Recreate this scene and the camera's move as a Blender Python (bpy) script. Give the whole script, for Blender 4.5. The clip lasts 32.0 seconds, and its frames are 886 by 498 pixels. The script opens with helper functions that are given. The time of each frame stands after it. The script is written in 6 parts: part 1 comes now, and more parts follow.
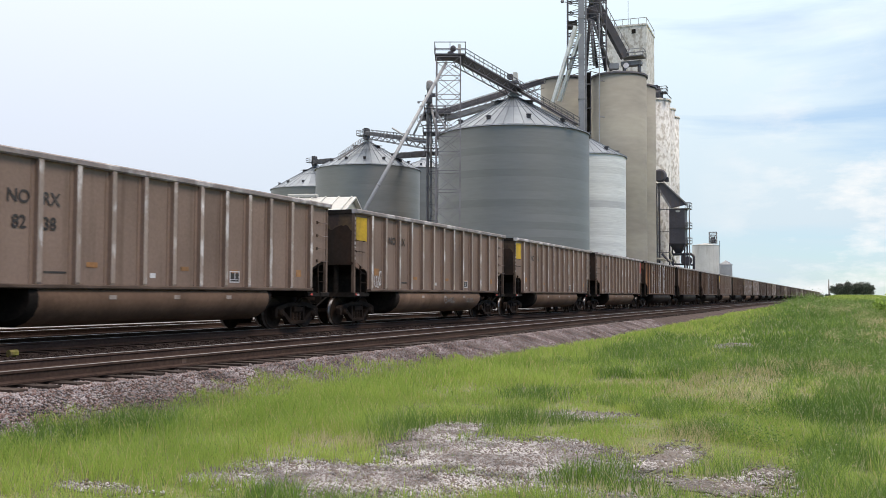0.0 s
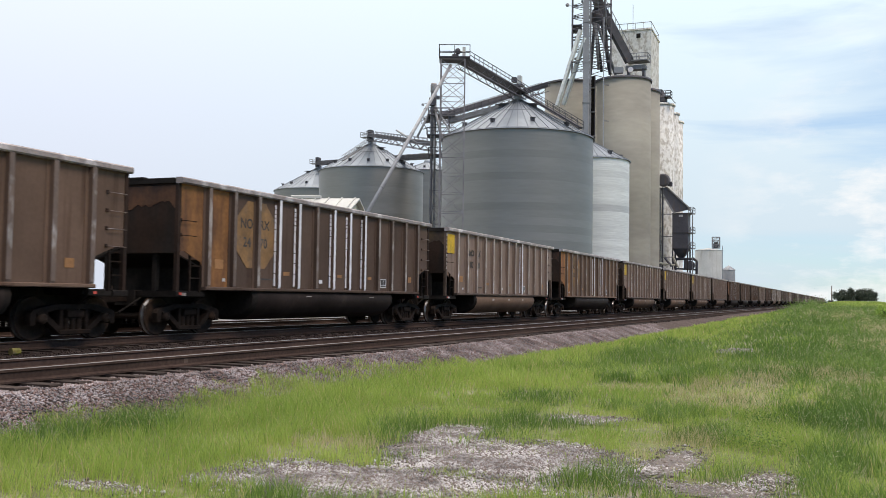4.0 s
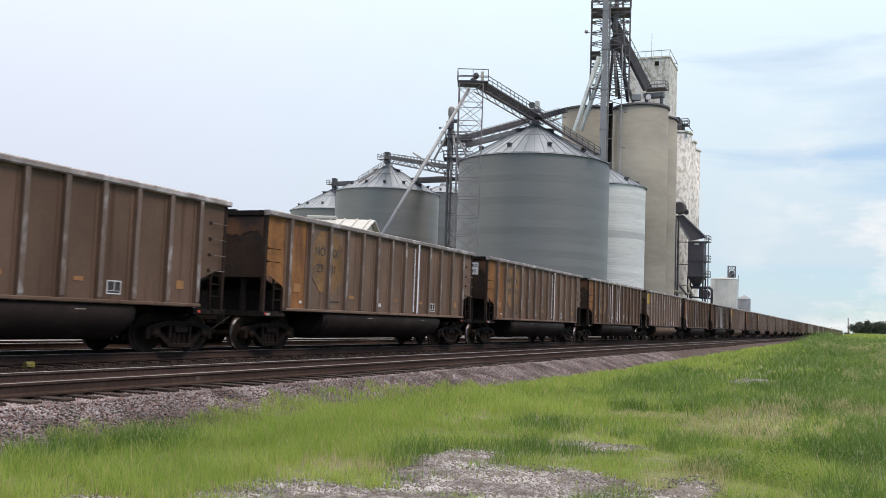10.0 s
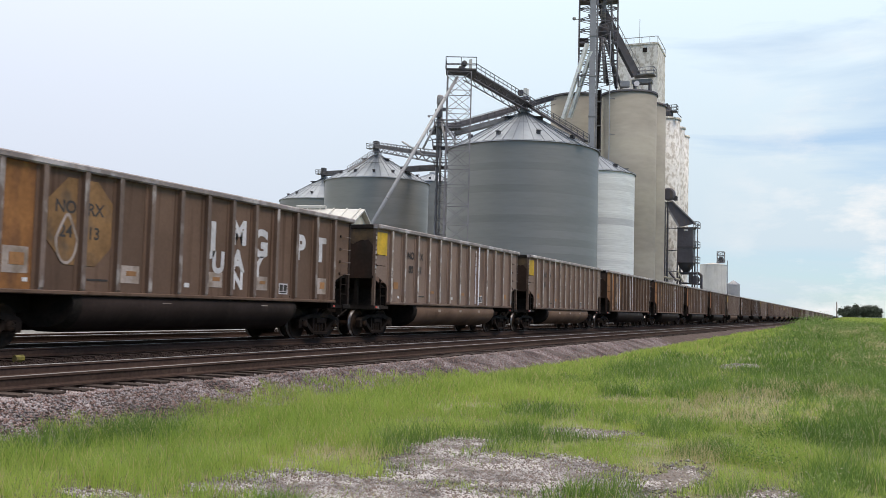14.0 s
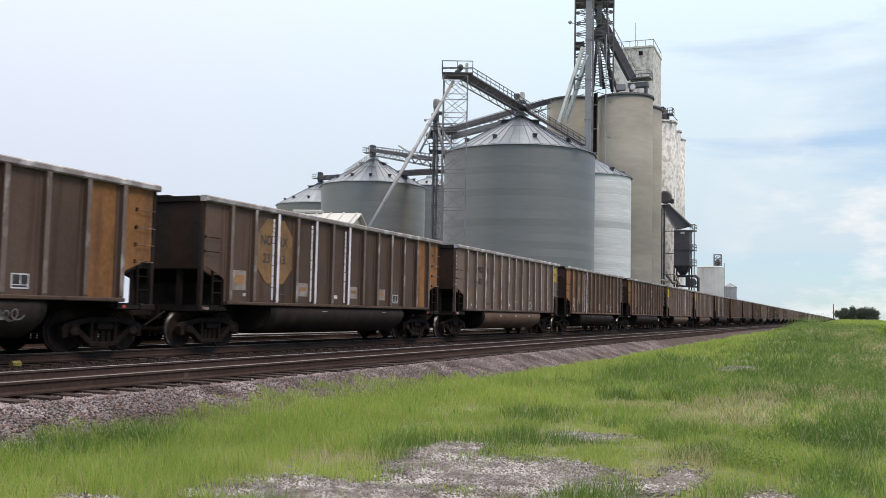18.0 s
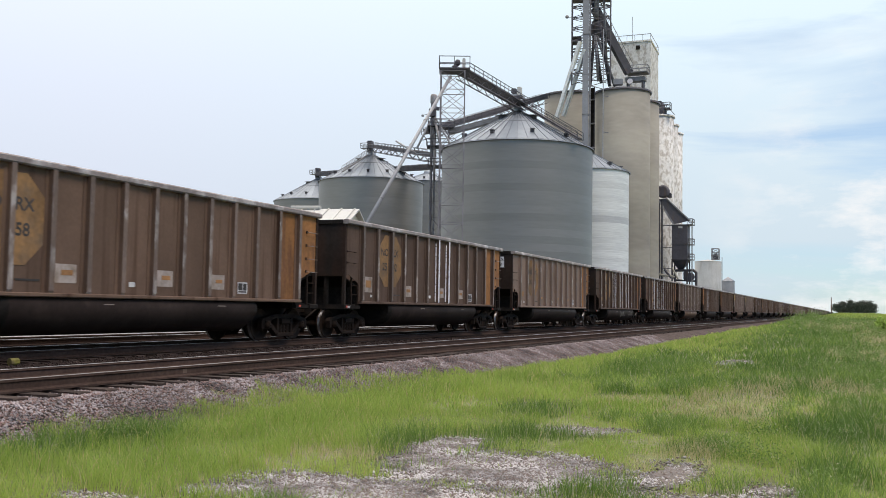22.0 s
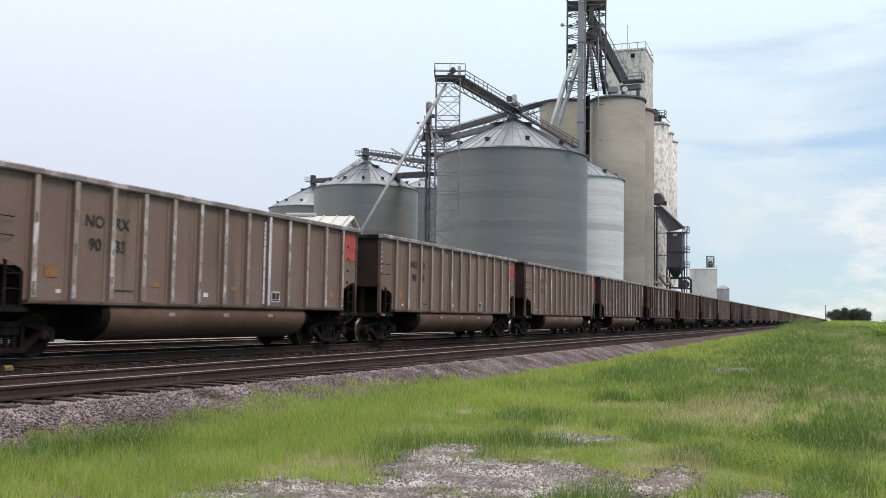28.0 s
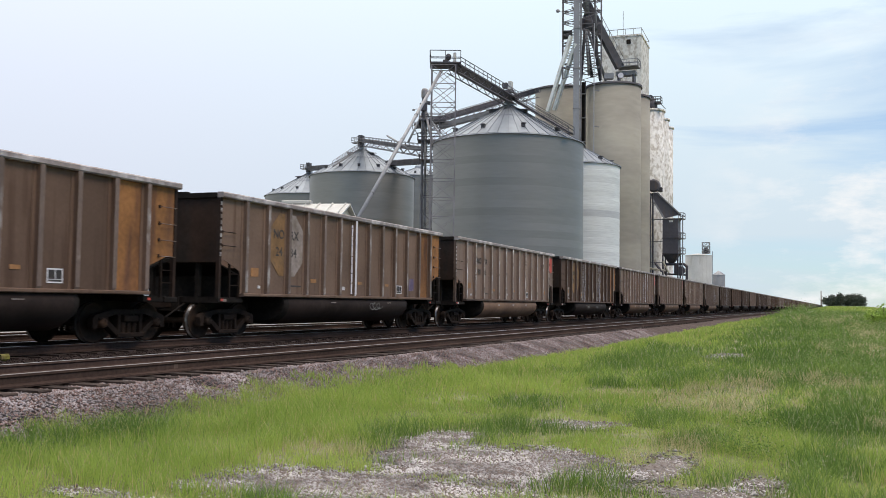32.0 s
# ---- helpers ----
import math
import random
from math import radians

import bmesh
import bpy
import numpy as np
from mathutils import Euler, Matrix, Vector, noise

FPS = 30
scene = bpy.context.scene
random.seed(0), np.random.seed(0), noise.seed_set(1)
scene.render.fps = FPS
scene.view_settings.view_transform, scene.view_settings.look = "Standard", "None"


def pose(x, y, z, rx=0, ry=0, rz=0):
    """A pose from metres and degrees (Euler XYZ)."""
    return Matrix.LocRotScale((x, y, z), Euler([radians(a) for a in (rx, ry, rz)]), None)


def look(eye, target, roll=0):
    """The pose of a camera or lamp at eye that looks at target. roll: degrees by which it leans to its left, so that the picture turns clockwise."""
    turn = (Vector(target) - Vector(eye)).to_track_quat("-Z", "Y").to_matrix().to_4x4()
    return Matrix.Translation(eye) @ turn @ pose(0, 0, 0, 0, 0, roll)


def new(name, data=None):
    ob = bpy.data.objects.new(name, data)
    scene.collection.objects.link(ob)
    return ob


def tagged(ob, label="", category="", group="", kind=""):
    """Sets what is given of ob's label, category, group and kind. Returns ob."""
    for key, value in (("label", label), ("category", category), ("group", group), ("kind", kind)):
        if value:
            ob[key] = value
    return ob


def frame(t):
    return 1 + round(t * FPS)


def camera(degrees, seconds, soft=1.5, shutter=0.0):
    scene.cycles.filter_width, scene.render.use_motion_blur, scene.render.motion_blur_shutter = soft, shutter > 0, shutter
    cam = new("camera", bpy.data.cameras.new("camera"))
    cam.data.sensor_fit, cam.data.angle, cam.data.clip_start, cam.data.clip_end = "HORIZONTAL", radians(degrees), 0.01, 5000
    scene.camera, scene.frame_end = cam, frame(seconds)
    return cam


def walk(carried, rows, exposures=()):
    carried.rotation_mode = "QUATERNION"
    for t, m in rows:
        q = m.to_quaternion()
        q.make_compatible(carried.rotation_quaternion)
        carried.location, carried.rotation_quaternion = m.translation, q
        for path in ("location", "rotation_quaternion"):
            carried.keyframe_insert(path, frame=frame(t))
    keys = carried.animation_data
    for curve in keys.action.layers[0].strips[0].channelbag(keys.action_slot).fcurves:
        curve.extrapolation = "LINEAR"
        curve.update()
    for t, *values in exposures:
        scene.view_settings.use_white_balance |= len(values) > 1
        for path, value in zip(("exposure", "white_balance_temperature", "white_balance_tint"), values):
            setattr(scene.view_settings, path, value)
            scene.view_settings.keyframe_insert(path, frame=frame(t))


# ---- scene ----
# ---- camera: it stands still at eye height and is turned a little by the holder ----
cam = camera(50.5, 32.0, soft=0.8, shutter=0.12)
EYE = (0.0, 0.0, 1.03)
# seconds, degrees left of the track's direction, degrees up, lean
VIEWS = [
(0.0,23.04,2.76,0.28), (0.5,22.99,2.74,0.29), (1.0,22.96,2.74,0.33), (1.5,22.99,2.81,0.29), (2.0,23.14,2.94,0.54), (2.5,23.23,3.0,0.69), 
(3.0,23.28,2.94,0.63), (3.5,23.26,2.89,0.78), (5.5,23.13,3.25,0.94), (6.0,23.13,3.34,1.12), (6.5,23.1,3.35,0.94), (7.0,23.09,3.29,0.97), 
(7.5,23.09,3.23,1.09), (8.0,23.2,3.34,1.74), (8.5,23.39,3.76,2.24), (9.0,23.72,4.04,2.18), (9.5,23.96,4.19,1.98), (10.0,24.13,4.29,2.12), 
(10.5,24.16,4.32,1.97), (11.0,24.05,4.29,2.11), (11.5,23.86,4.19,1.96), (12.0,23.79,4.05,1.78), (12.5,23.7,3.97,1.93), (13.0,23.64,3.87,1.88), 
(13.5,23.6,3.73,1.78), (14.0,23.5,3.61,1.48), (14.5,23.51,3.57,1.43), (16.5,23.51,3.92,1.35), (17.0,23.41,3.95,1.25), (17.5,23.31,3.9,1.28), 
(18.0,23.32,3.85,1.23), (18.5,23.27,3.73,1.05), (19.0,23.27,3.69,1.16), (19.5,23.18,3.61,0.92), (20.0,23.13,3.54,0.99), (20.5,23.12,3.55,0.95), 
(21.0,23.18,3.54,1.02), (21.5,23.2,3.55,1.09), (22.0,23.19,3.57,0.96), (22.5,23.17,3.58,1.04), (23.0,23.07,3.57,0.87), (23.5,23.04,3.56,1.03), 
(24.0,23.05,3.51,0.97), (24.5,22.99,3.51,0.98), (25.0,22.97,3.47,0.98), (25.5,22.93,3.4,1.03), (27.5,22.94,3.93,1.13), (28.0,22.9,4.02,1.01), 
(28.5,22.79,3.97,1.0), (29.0,22.68,3.94,1.01), (29.5,22.57,3.81,1.04), (30.0,22.51,3.82,0.87), (30.5,22.55,3.8,0.93), (31.0,22.6,3.62,0.93), 
(31.5,22.64,3.37,0.87), (32.0,22.65,3.24,0.8),
]


def view(turn, up, lean):
    a, b = radians(turn), radians(up)
    way = Vector((-math.sin(a) * math.cos(b), math.cos(a) * math.cos(b), math.sin(b)))
    return look(EYE, Vector(EYE) + way * 10, lean)


walk(cam, [(t, view(a, b, c)) for t, a, b, c in VIEWS], exposures=[(0, 0.10, 6580, 11.5), (6, 0.05, 6570, 12), (12, 0.02, 6560, 12), (32, 0.02, 6560, 12)])

# ---- sky and sun: bright thin overcast, clearer towards the track's far end ----
SUN_WAY = Vector((0.78, -0.22, 0.98)).normalized()
world = bpy.data.worlds.new("sky")
scene.world = world
world.use_nodes = True
wn, wl = world.node_tree.nodes, world.node_tree.links
wn.clear()
w_out = wn.new("ShaderNodeOutputWorld")
w_bg = wn.new("ShaderNodeBackground")
w_sky = wn.new("ShaderNodeTexSky")
w_sky.sky_type, w_sky.sun_disc = "NISHITA", False
w_sky.sun_elevation = math.asin(SUN_WAY.z)
w_sky.sun_rotation = math.atan2(-SUN_WAY.x, SUN_WAY.y) % (2 * math.pi)
w_sky.air_density, w_sky.dust_density, w_sky.ozone_density = 1.0, 0.3, 2.0
w_gain = wn.new("ShaderNodeVectorMath")
w_gain.operation = "MULTIPLY"
w_gain.inputs[1].default_value = (0.098, 0.126, 0.150)
w_co = wn.new("ShaderNodeTexCoord")
w_map = wn.new("ShaderNodeMapping")
w_map.inputs["Scale"].default_value = (2.2, 2.2, 9.0)
w_map.inputs["Location"].default_value = (0.3, 0.9, 0.48)
w_noise = wn.new("ShaderNodeTexNoise")
w_noise.inputs["Scale"].default_value, w_noise.inputs["Detail"].default_value = 1.1, 7.0
w_noise.inputs["Roughness"].default_value = 0.55
w_noise.inputs["Distortion"].default_value = 0.6
w_side = wn.new("ShaderNodeVectorMath")
w_side.operation = "DOT_PRODUCT"
w_side.inputs[1].default_value = (-0.75, 0.25, 0.45)
w_sum = wn.new("ShaderNodeMath")
w_sum.operation = "MULTIPLY_ADD"
w_sum.inputs[1].default_value = 0.75
w_ramp = wn.new("ShaderNodeMapRange")
w_ramp.inputs["From Min"].default_value, w_ramp.inputs["From Max"].default_value = 0.51, 0.81
w_mix = wn.new("ShaderNodeMix")
w_mix.data_type = "RGBA"
w_cloud = wn.new("ShaderNodeVectorMath")
w_cloud.operation = "SCALE"
w_warm = wn.new("ShaderNodeMix")      # bluish low down, warmer where the veiled sun shines through overhead
w_warm.data_type = "RGBA"
w_warm.inputs["A"].default_value, w_warm.inputs["B"].default_value = (0.70, 0.785, 0.925, 1), (1.0, 0.95, 0.88, 1)
w_up = wn.new("ShaderNodeMapRange")
w_up.inputs["From Min"].default_value, w_up.inputs["From Max"].default_value = 0.34, 0.78
wl.new(w_up.outputs["Result"], w_warm.inputs["Factor"])
wl.new(w_warm.outputs["Result"], w_cloud.inputs[0])
w_tint = wn.new("ShaderNodeMix")      # lavender-white to the west, clearer blue-white along the track
w_tint.data_type = "RGBA"
w_tint.inputs["A"].default_value, w_tint.inputs["B"].default_value = (0.72, 0.795, 0.915, 1), (0.68, 0.815, 0.90, 1)
w_west = wn.new("ShaderNodeMapRange")
w_west.inputs["From Min"].default_value, w_west.inputs["From Max"].default_value = -0.68, -0.24
wl.new(w_west.outputs["Result"], w_tint.inputs["Factor"])
wl.new(w_tint.outputs["Result"], w_warm.inputs["A"])
w_high = wn.new("ShaderNodeSeparateXYZ")
w_lift = wn.new("ShaderNodeMath")      # an overcast sky brightens towards the zenith
w_lift.operation = "MULTIPLY_ADD"
w_lift.inputs[2].default_value = 0.90
w_rise = wn.new("ShaderNodeMath")
w_rise.operation = "MULTIPLY_ADD"
w_rise.inputs[1].default_value, w_rise.inputs[2].default_value = 1.3, 0.55
wl.new(w_high.outputs["Z"], w_rise.inputs[0])
wl.new(w_rise.outputs["Value"], w_lift.inputs[1])
wl.new(w_co.outputs["Generated"], w_high.inputs[0])
wl.new(w_high.outputs["Z"], w_lift.inputs[0])
wl.new(w_high.outputs["X"], w_west.inputs["Value"])
wl.new(w_high.outputs["Z"], w_up.inputs["Value"])
wl.new(w_lift.outputs["Value"], w_cloud.inputs["Scale"])
wl.new(w_cloud.outputs["Vector"], w_mix.inputs["B"])
wl.new(w_co.outputs["Generated"], w_map.inputs["Vector"])
wl.new(w_map.outputs["Vector"], w_noise.inputs["Vector"])
wl.new(w_co.outputs["Generated"], w_side.inputs[0])
wl.new(w_side.outputs["Value"], w_sum.inputs[0])
wl.new(w_noise.outputs["Fac"], w_sum.inputs[2])
wl.new(w_sum.outputs["Value"], w_ramp.inputs["Value"])
wl.new(w_sky.outputs["Color"], w_gain.inputs[0])
wl.new(w_gain.outputs["Vector"], w_mix.inputs["A"])
wl.new(w_ramp.outputs["Result"], w_mix.inputs["Factor"])
# small fair-weather heaps low over the far end of the track
w_heap = wn.new("ShaderNodeTexNoise")
w_heap.inputs["Scale"].default_value, w_heap.inputs["Detail"].default_value, w_heap.inputs["Roughness"].default_value = 5.5, 8.0, 0.6
w_heap_map = wn.new("ShaderNodeMapping")
w_heap_map.inputs["Scale"].default_value, w_heap_map.inputs["Location"].default_value = (1.0, 1.0, 2.6), (0.35, 0.2, 0.10)
w_heap_edge = wn.new("ShaderNodeMapRange")
w_heap_edge.inputs["From Min"].default_value, w_heap_edge.inputs["From Max"].default_value = 0.50, 0.62
w_heap_low = wn.new("ShaderNodeMapRange")
w_heap_low.inputs["From Min"].default_value, w_heap_low.inputs["From Max"].default_value = 0.30, 0.12
w_heap_east = wn.new("ShaderNodeMapRange")
w_heap_east.inputs["From Min"].default_value, w_heap_east.inputs["From Max"].default_value = -0.14, 0.0
w_heap_a, w_heap_b = wn.new("ShaderNodeMath"), wn.new("ShaderNodeMath")
w_heap_a.operation = w_heap_b.operation = "MULTIPLY"
w_heap_mix = wn.new("ShaderNodeMix")
w_heap_mix.data_type = "RGBA"
w_heap_mix.inputs["B"].default_value = (0.93, 0.95, 0.95, 1)
wl.new(w_co.outputs["Generated"], w_heap_map.inputs["Vector"])
wl.new(w_heap_map.outputs["Vector"], w_heap.inputs["Vector"])
wl.new(w_heap.outputs["Fac"], w_heap_edge.inputs["Value"])
wl.new(w_high.outputs["Z"], w_heap_low.inputs["Value"])
wl.new(w_high.outputs["X"], w_heap_east.inputs["Value"])
wl.new(w_heap_edge.outputs["Result"], w_heap_a.inputs[0])
wl.new(w_heap_low.outputs["Result"], w_heap_a.inputs[1])
wl.new(w_heap_a.outputs["Value"], w_heap_b.inputs[0])
wl.new(w_heap_east.outputs["Result"], w_heap_b.inputs[1])
wl.new(w_heap_b.outputs["Value"], w_heap_mix.inputs["Factor"])
wl.new(w_mix.outputs["Result"], w_heap_mix.inputs["A"])
wl.new(w_heap_mix.outputs["Result"], w_bg.inputs["Color"])
w_bg.inputs["Strength"].default_value = 1.0
wl.new(w_bg.outputs["Background"], w_out.inputs["Surface"])

sun = new("sun", bpy.data.lights.new("sun", "SUN"))
sun.data.energy, sun.data.angle, sun.data.color = 2.15, radians(25), (1.0, 0.88, 0.76)
sun.matrix_world = look((0, 0, 80), Vector((0, 0, 80)) - SUN_WAY)


# ---- materials ----
def material(name, base, rough=0.75, metal=0.0, big=(0.6, 0.25), fine=(9.0, 0.2), stretch=(1, 1, 1), bump=0.15, vary=0.15,
             stain=None, stain_at=(0.55, 0.75), stain_scale=1.0, stain_stretch=(1, 1, 1), spec=0.4):
    """A surface with large and fine unevenness of tone, a second colour in blotches, a little relief, and tone that differs from piece to piece."""
    m = bpy.data.materials.new(name)
    m.use_nodes = True
    n, l = m.node_tree.nodes, m.node_tree.links
    p = n["Principled BSDF"]
    p.inputs["Roughness"].default_value, p.inputs["Metallic"].default_value = rough, metal
    p.inputs["Specular IOR Level"].default_value = spec
    co, info = n.new("ShaderNodeTexCoord"), n.new("ShaderNodeObjectInfo")
    shift = n.new("ShaderNodeVectorMath")
    shift.operation = "MULTIPLY_ADD"
    shift.inputs[1].default_value = (37.0, 53.0, 71.0)
    l.new(info.outputs["Random"], shift.inputs[0])
    l.new(co.outputs["Object"], shift.inputs[2])

    def noise_at(scale, detail, squeeze):
        mp, t = n.new("ShaderNodeMapping"), n.new("ShaderNodeTexNoise")
        mp.inputs["Scale"].default_value = squeeze
        t.inputs["Scale"].default_value, t.inputs["Detail"].default_value = scale, detail
        l.new(shift.outputs["Vector"], mp.inputs["Vector"])
        l.new(mp.outputs["Vector"], t.inputs["Vector"])
        return t.outputs["Fac"]

    def span(value, a, b, lo=0.0, hi=1.0):
        r = n.new("ShaderNodeMapRange")
        for key, v in (("From Min", a), ("From Max", b), ("To Min", lo), ("To Max", hi)):
            r.inputs[key].default_value = v
        l.new(value, r.inputs["Value"])
        return r.outputs["Result"]

    def times(a, b):
        r = n.new("ShaderNodeMath")
        r.operation = "MULTIPLY"
        l.new(a, r.inputs[0])
        l.new(b, r.inputs[1])
        return r.outputs["Value"]

    coarse = noise_at(big[0], 4, stretch)
    grain = noise_at(fine[0], 6, stretch)
    tone = times(span(coarse, 0.3, 0.7, 1 - big[1], 1 + big[1]), span(grain, 0.3, 0.7, 1 - fine[1], 1 + fine[1]))
    tone = times(tone, span(info.outputs["Random"], 0, 1, 1 - vary, 1 + vary))
    rgb = n.new("ShaderNodeRGB")
    rgb.outputs[0].default_value = (*base, 1)
    colour = rgb.outputs[0]
    if stain:
        blot = span(noise_at(stain_scale, 6, stain_stretch), *stain_at)
        mix = n.new("ShaderNodeMix")
        mix.data_type = "RGBA"
        l.new(blot, mix.inputs["Factor"])
        l.new(colour, mix.inputs["A"])
        mix.inputs["B"].default_value = (*stain, 1)
        colour = mix.outputs["Result"]
    out = n.new("ShaderNodeVectorMath")
    out.operation = "SCALE"
    l.new(colour, out.inputs[0])
    l.new(tone, out.inputs["Scale"])
    l.new(out.outputs["Vector"], p.inputs["Base Color"])
    if bump:
        b = n.new("ShaderNodeBump")
        b.inputs["Strength"].default_value, b.inputs["Distance"].default_value = bump, 0.02
        l.new(grain, b.inputs["Height"])
        l.new(b.outputs["Normal"], p.inputs["Normal"])
    return m


M = {}
TALL = (6, 6, 0.35)      # streaks that run down
M["taupe"] = material("weathered_aluminium", (0.25, 0.18, 0.143), 0.62, 0.1, (0.5, 0.14), (14, 0.08), vary=0.07, stain=(0.175, 0.122, 0.094), stain_stretch=TALL, stain_scale=0.5, bump=0.05, spec=0.15)
M["brown"] = material("grimy_brown_steel", (0.142, 0.092, 0.066), 0.7, 0.0, (0.6, 0.2), (12, 0.06), vary=0.14, stain=(0.074, 0.041, 0.027), stain_stretch=TALL, stain_scale=0.6, bump=0.08, spec=0.15)
M["brown_pale"] = material("sun_bleached_brown_steel", (0.185, 0.125, 0.092), 0.7, 0.0, (0.6, 0.18), (12, 0.08), vary=0.13, stain=(0.108, 0.064, 0.040), stain_stretch=TALL, stain_scale=0.6, bump=0.05, spec=0.15)
M["brown_deep"] = material("soot_darkened_brown_steel", (0.105, 0.070, 0.053), 0.7, 0.0, (0.6, 0.18), (12, 0.08), vary=0.13, stain=(0.066, 0.037, 0.026), stain_stretch=TALL, stain_scale=0.6, bump=0.05, spec=0.15)
M["taupe_deep"] = material("soot_darkened_aluminium", (0.195, 0.143, 0.114), 0.62, 0.1, (0.5, 0.14), (14, 0.06), vary=0.06, stain=(0.145, 0.102, 0.080), stain_stretch=TALL, stain_scale=0.5, bump=0.04, spec=0.15)
M["rust"] = material("orange_rust", (0.285, 0.128, 0.042), 0.8, 0.0, (0.9, 0.25), (10, 0.15), vary=0.15, stain=(0.135, 0.062, 0.032), stain_at=(0.45, 0.68), stain_stretch=(3, 3, 0.6), stain_scale=0.8, bump=0.1)
# end steel: a brown far darker than the car sides
M["dark_end"] = material("dark_brown_end_steel", (0.036, 0.021, 0.015), 0.8, 0.0, (0.9, 0.3), (10, 0.15), stain=(0.026, 0.020, 0.017), stain_stretch=(2, 2, 0.7), stain_at=(0.4, 0.65), bump=0.1, spec=0.15)
M["rib"] = material("worn_rib_metal", (0.165, 0.118, 0.094), 0.55, 0.05, (1.2, 0.2), (10, 0.15), stretch=(2, 2, 1), stain=(0.37, 0.33, 0.305), stain_scale=1.5, stain_stretch=(4, 1.5, 1), stain_at=(0.53, 0.66), bump=0.05)
M["taupe_rib"] = material("bright_rib_aluminium", (0.36, 0.285, 0.238), 0.5, 0.1, (1.2, 0.15), (10, 0.12), stretch=(2, 2, 1), stain=(0.70, 0.65, 0.62), stain_scale=1.3, stain_stretch=(4, 1.5, 1), stain_at=(0.54, 0.66), bump=0.05)
M["chord"] = material("bare_metal_top_chord", (0.25, 0.21, 0.195), 0.5, 0.05, (1.5, 0.2), (12, 0.12), stain=(0.50, 0.46, 0.45), stain_scale=1.6, stain_at=(0.5, 0.66), bump=0.05)
M["white"] = material("white_reflective_strip", (0.74, 0.715, 0.74), 0.5, 0.0, (2, 0.1), (14, 0.06), stain=(0.62, 0.58, 0.60), stain_scale=3, bump=0.03)
M["sill"] = material("dusty_side_sill", (0.14, 0.098, 0.076), 0.65, 0.05, (0.6, 0.2), (10, 0.12), stain=(0.08, 0.055, 0.042), stain_scale=1.0, stain_at=(0.42, 0.62), bump=0.06, spec=0.15)
M["dash"] = material("worn_white_edge_paint", (0.50, 0.48, 0.47), 0.7, 0.0, (2, 0.2), (14, 0.1), stain=(0.2, 0.16, 0.14), stain_scale=4, stain_at=(0.42, 0.55), bump=0.02)
M["yellow"] = material("faded_yellow_paint", (0.56, 0.36, 0.022), 0.6, 0.0, (1.5, 0.18), (12, 0.1), stain=(0.33, 0.24, 0.05), stain_scale=1.6, stain_stretch=(2, 2, 0.6), bump=0.03)
M["marker"] = material("dirty_yellow_block", (0.22, 0.20, 0.035), 0.7, 0.0, (3, 0.3), (12, 0.2), stain=(0.14, 0.11, 0.04), stain_scale=5, stain_at=(0.42, 0.6), bump=0.1)
M["red"] = material("faded_red_paint", (0.55, 0.075, 0.05), 0.6, 0.0, (1.5, 0.15), (12, 0.1), stain=(0.3, 0.09, 0.07), stain_scale=1.6, bump=0.03)
M["logo"] = material("faded_orange_emblem_paint", (0.235, 0.130, 0.052), 0.65, 0.0, (1.5, 0.25), (10, 0.15), stain=(0.14, 0.095, 0.06), stain_at=(0.5, 0.7), stain_scale=1.8, bump=0.03)
M["ghost"] = material("pale_overspray_paint", (0.38, 0.32, 0.285), 0.7, 0.0, (2, 0.15), (12, 0.12), stain=(0.24, 0.19, 0.15), stain_at=(0.45, 0.65), stain_scale=2.5, bump=0.03)
M["violet"] = material("faded_violet_paint", (0.15, 0.115, 0.20), 0.7, 0.0, (3, 0.3), (12, 0.2), stain=(0.16, 0.115, 0.10), stain_scale=3.0, stain_at=(0.5, 0.7), bump=0.03)
M["placard"] = material("faded_orange_placard", (0.33, 0.165, 0.065), 0.65, 0.0, (2, 0.2), (12, 0.15), stain=(0.2, 0.14, 0.08), stain_scale=2.5, bump=0.02)
M["ink"] = material("dark_stencil_paint", (0.045, 0.04, 0.038), 0.7, 0.0, (2, 0.2), (12, 0.15), stain=(0.12, 0.1, 0.085), stain_at=(0.55, 0.75), stain_scale=3, bump=0.0)
M["spray"] = material("white_spray_paint", (0.66, 0.65, 0.66), 0.7, 0.0, (2, 0.1), (12, 0.1), stain=(0.4, 0.37, 0.35), stain_scale=3, bump=0.0)
M["faint_spray"] = material("faded_chalky_scrawl", (0.20, 0.19, 0.18), 0.8, 0.0, (2, 0.2), (12, 0.2), stain=(0.07, 0.06, 0.05), stain_scale=4, stain_at=(0.45, 0.6), bump=0.0)
M["belly_dark"] = material("black_grimy_tub", (0.030, 0.022, 0.019), 0.6, 0.0, (0.8, 0.3), (10, 0.12), stain=(0.046, 0.034, 0.028), stain_stretch=(0.5, 2, 2), bump=0.06, spec=0.05)
M["belly_taupe"] = material("brown_dusty_tub", (0.185, 0.118, 0.082), 0.6, 0.05, (0.8, 0.2), (10, 0.12), stain=(0.130, 0.084, 0.060), stain_scale=1.2, bump=0.06, spec=0.05)
M["truck"] = material("greasy_cast_steel", (0.022, 0.016, 0.013), 0.7, 0.1, (1.5, 0.3), (12, 0.2), stain=(0.045, 0.029, 0.021), stain_scale=2, bump=0.15, spec=0.05)
M["wheel"] = material("rolled_wheel_steel", (0.03, 0.021, 0.016), 0.6, 0.05, (2.0, 0.35), (12, 0.2), stain=(0.07, 0.04, 0.025), stain_scale=1.5, bump=0.1, spec=0.05)
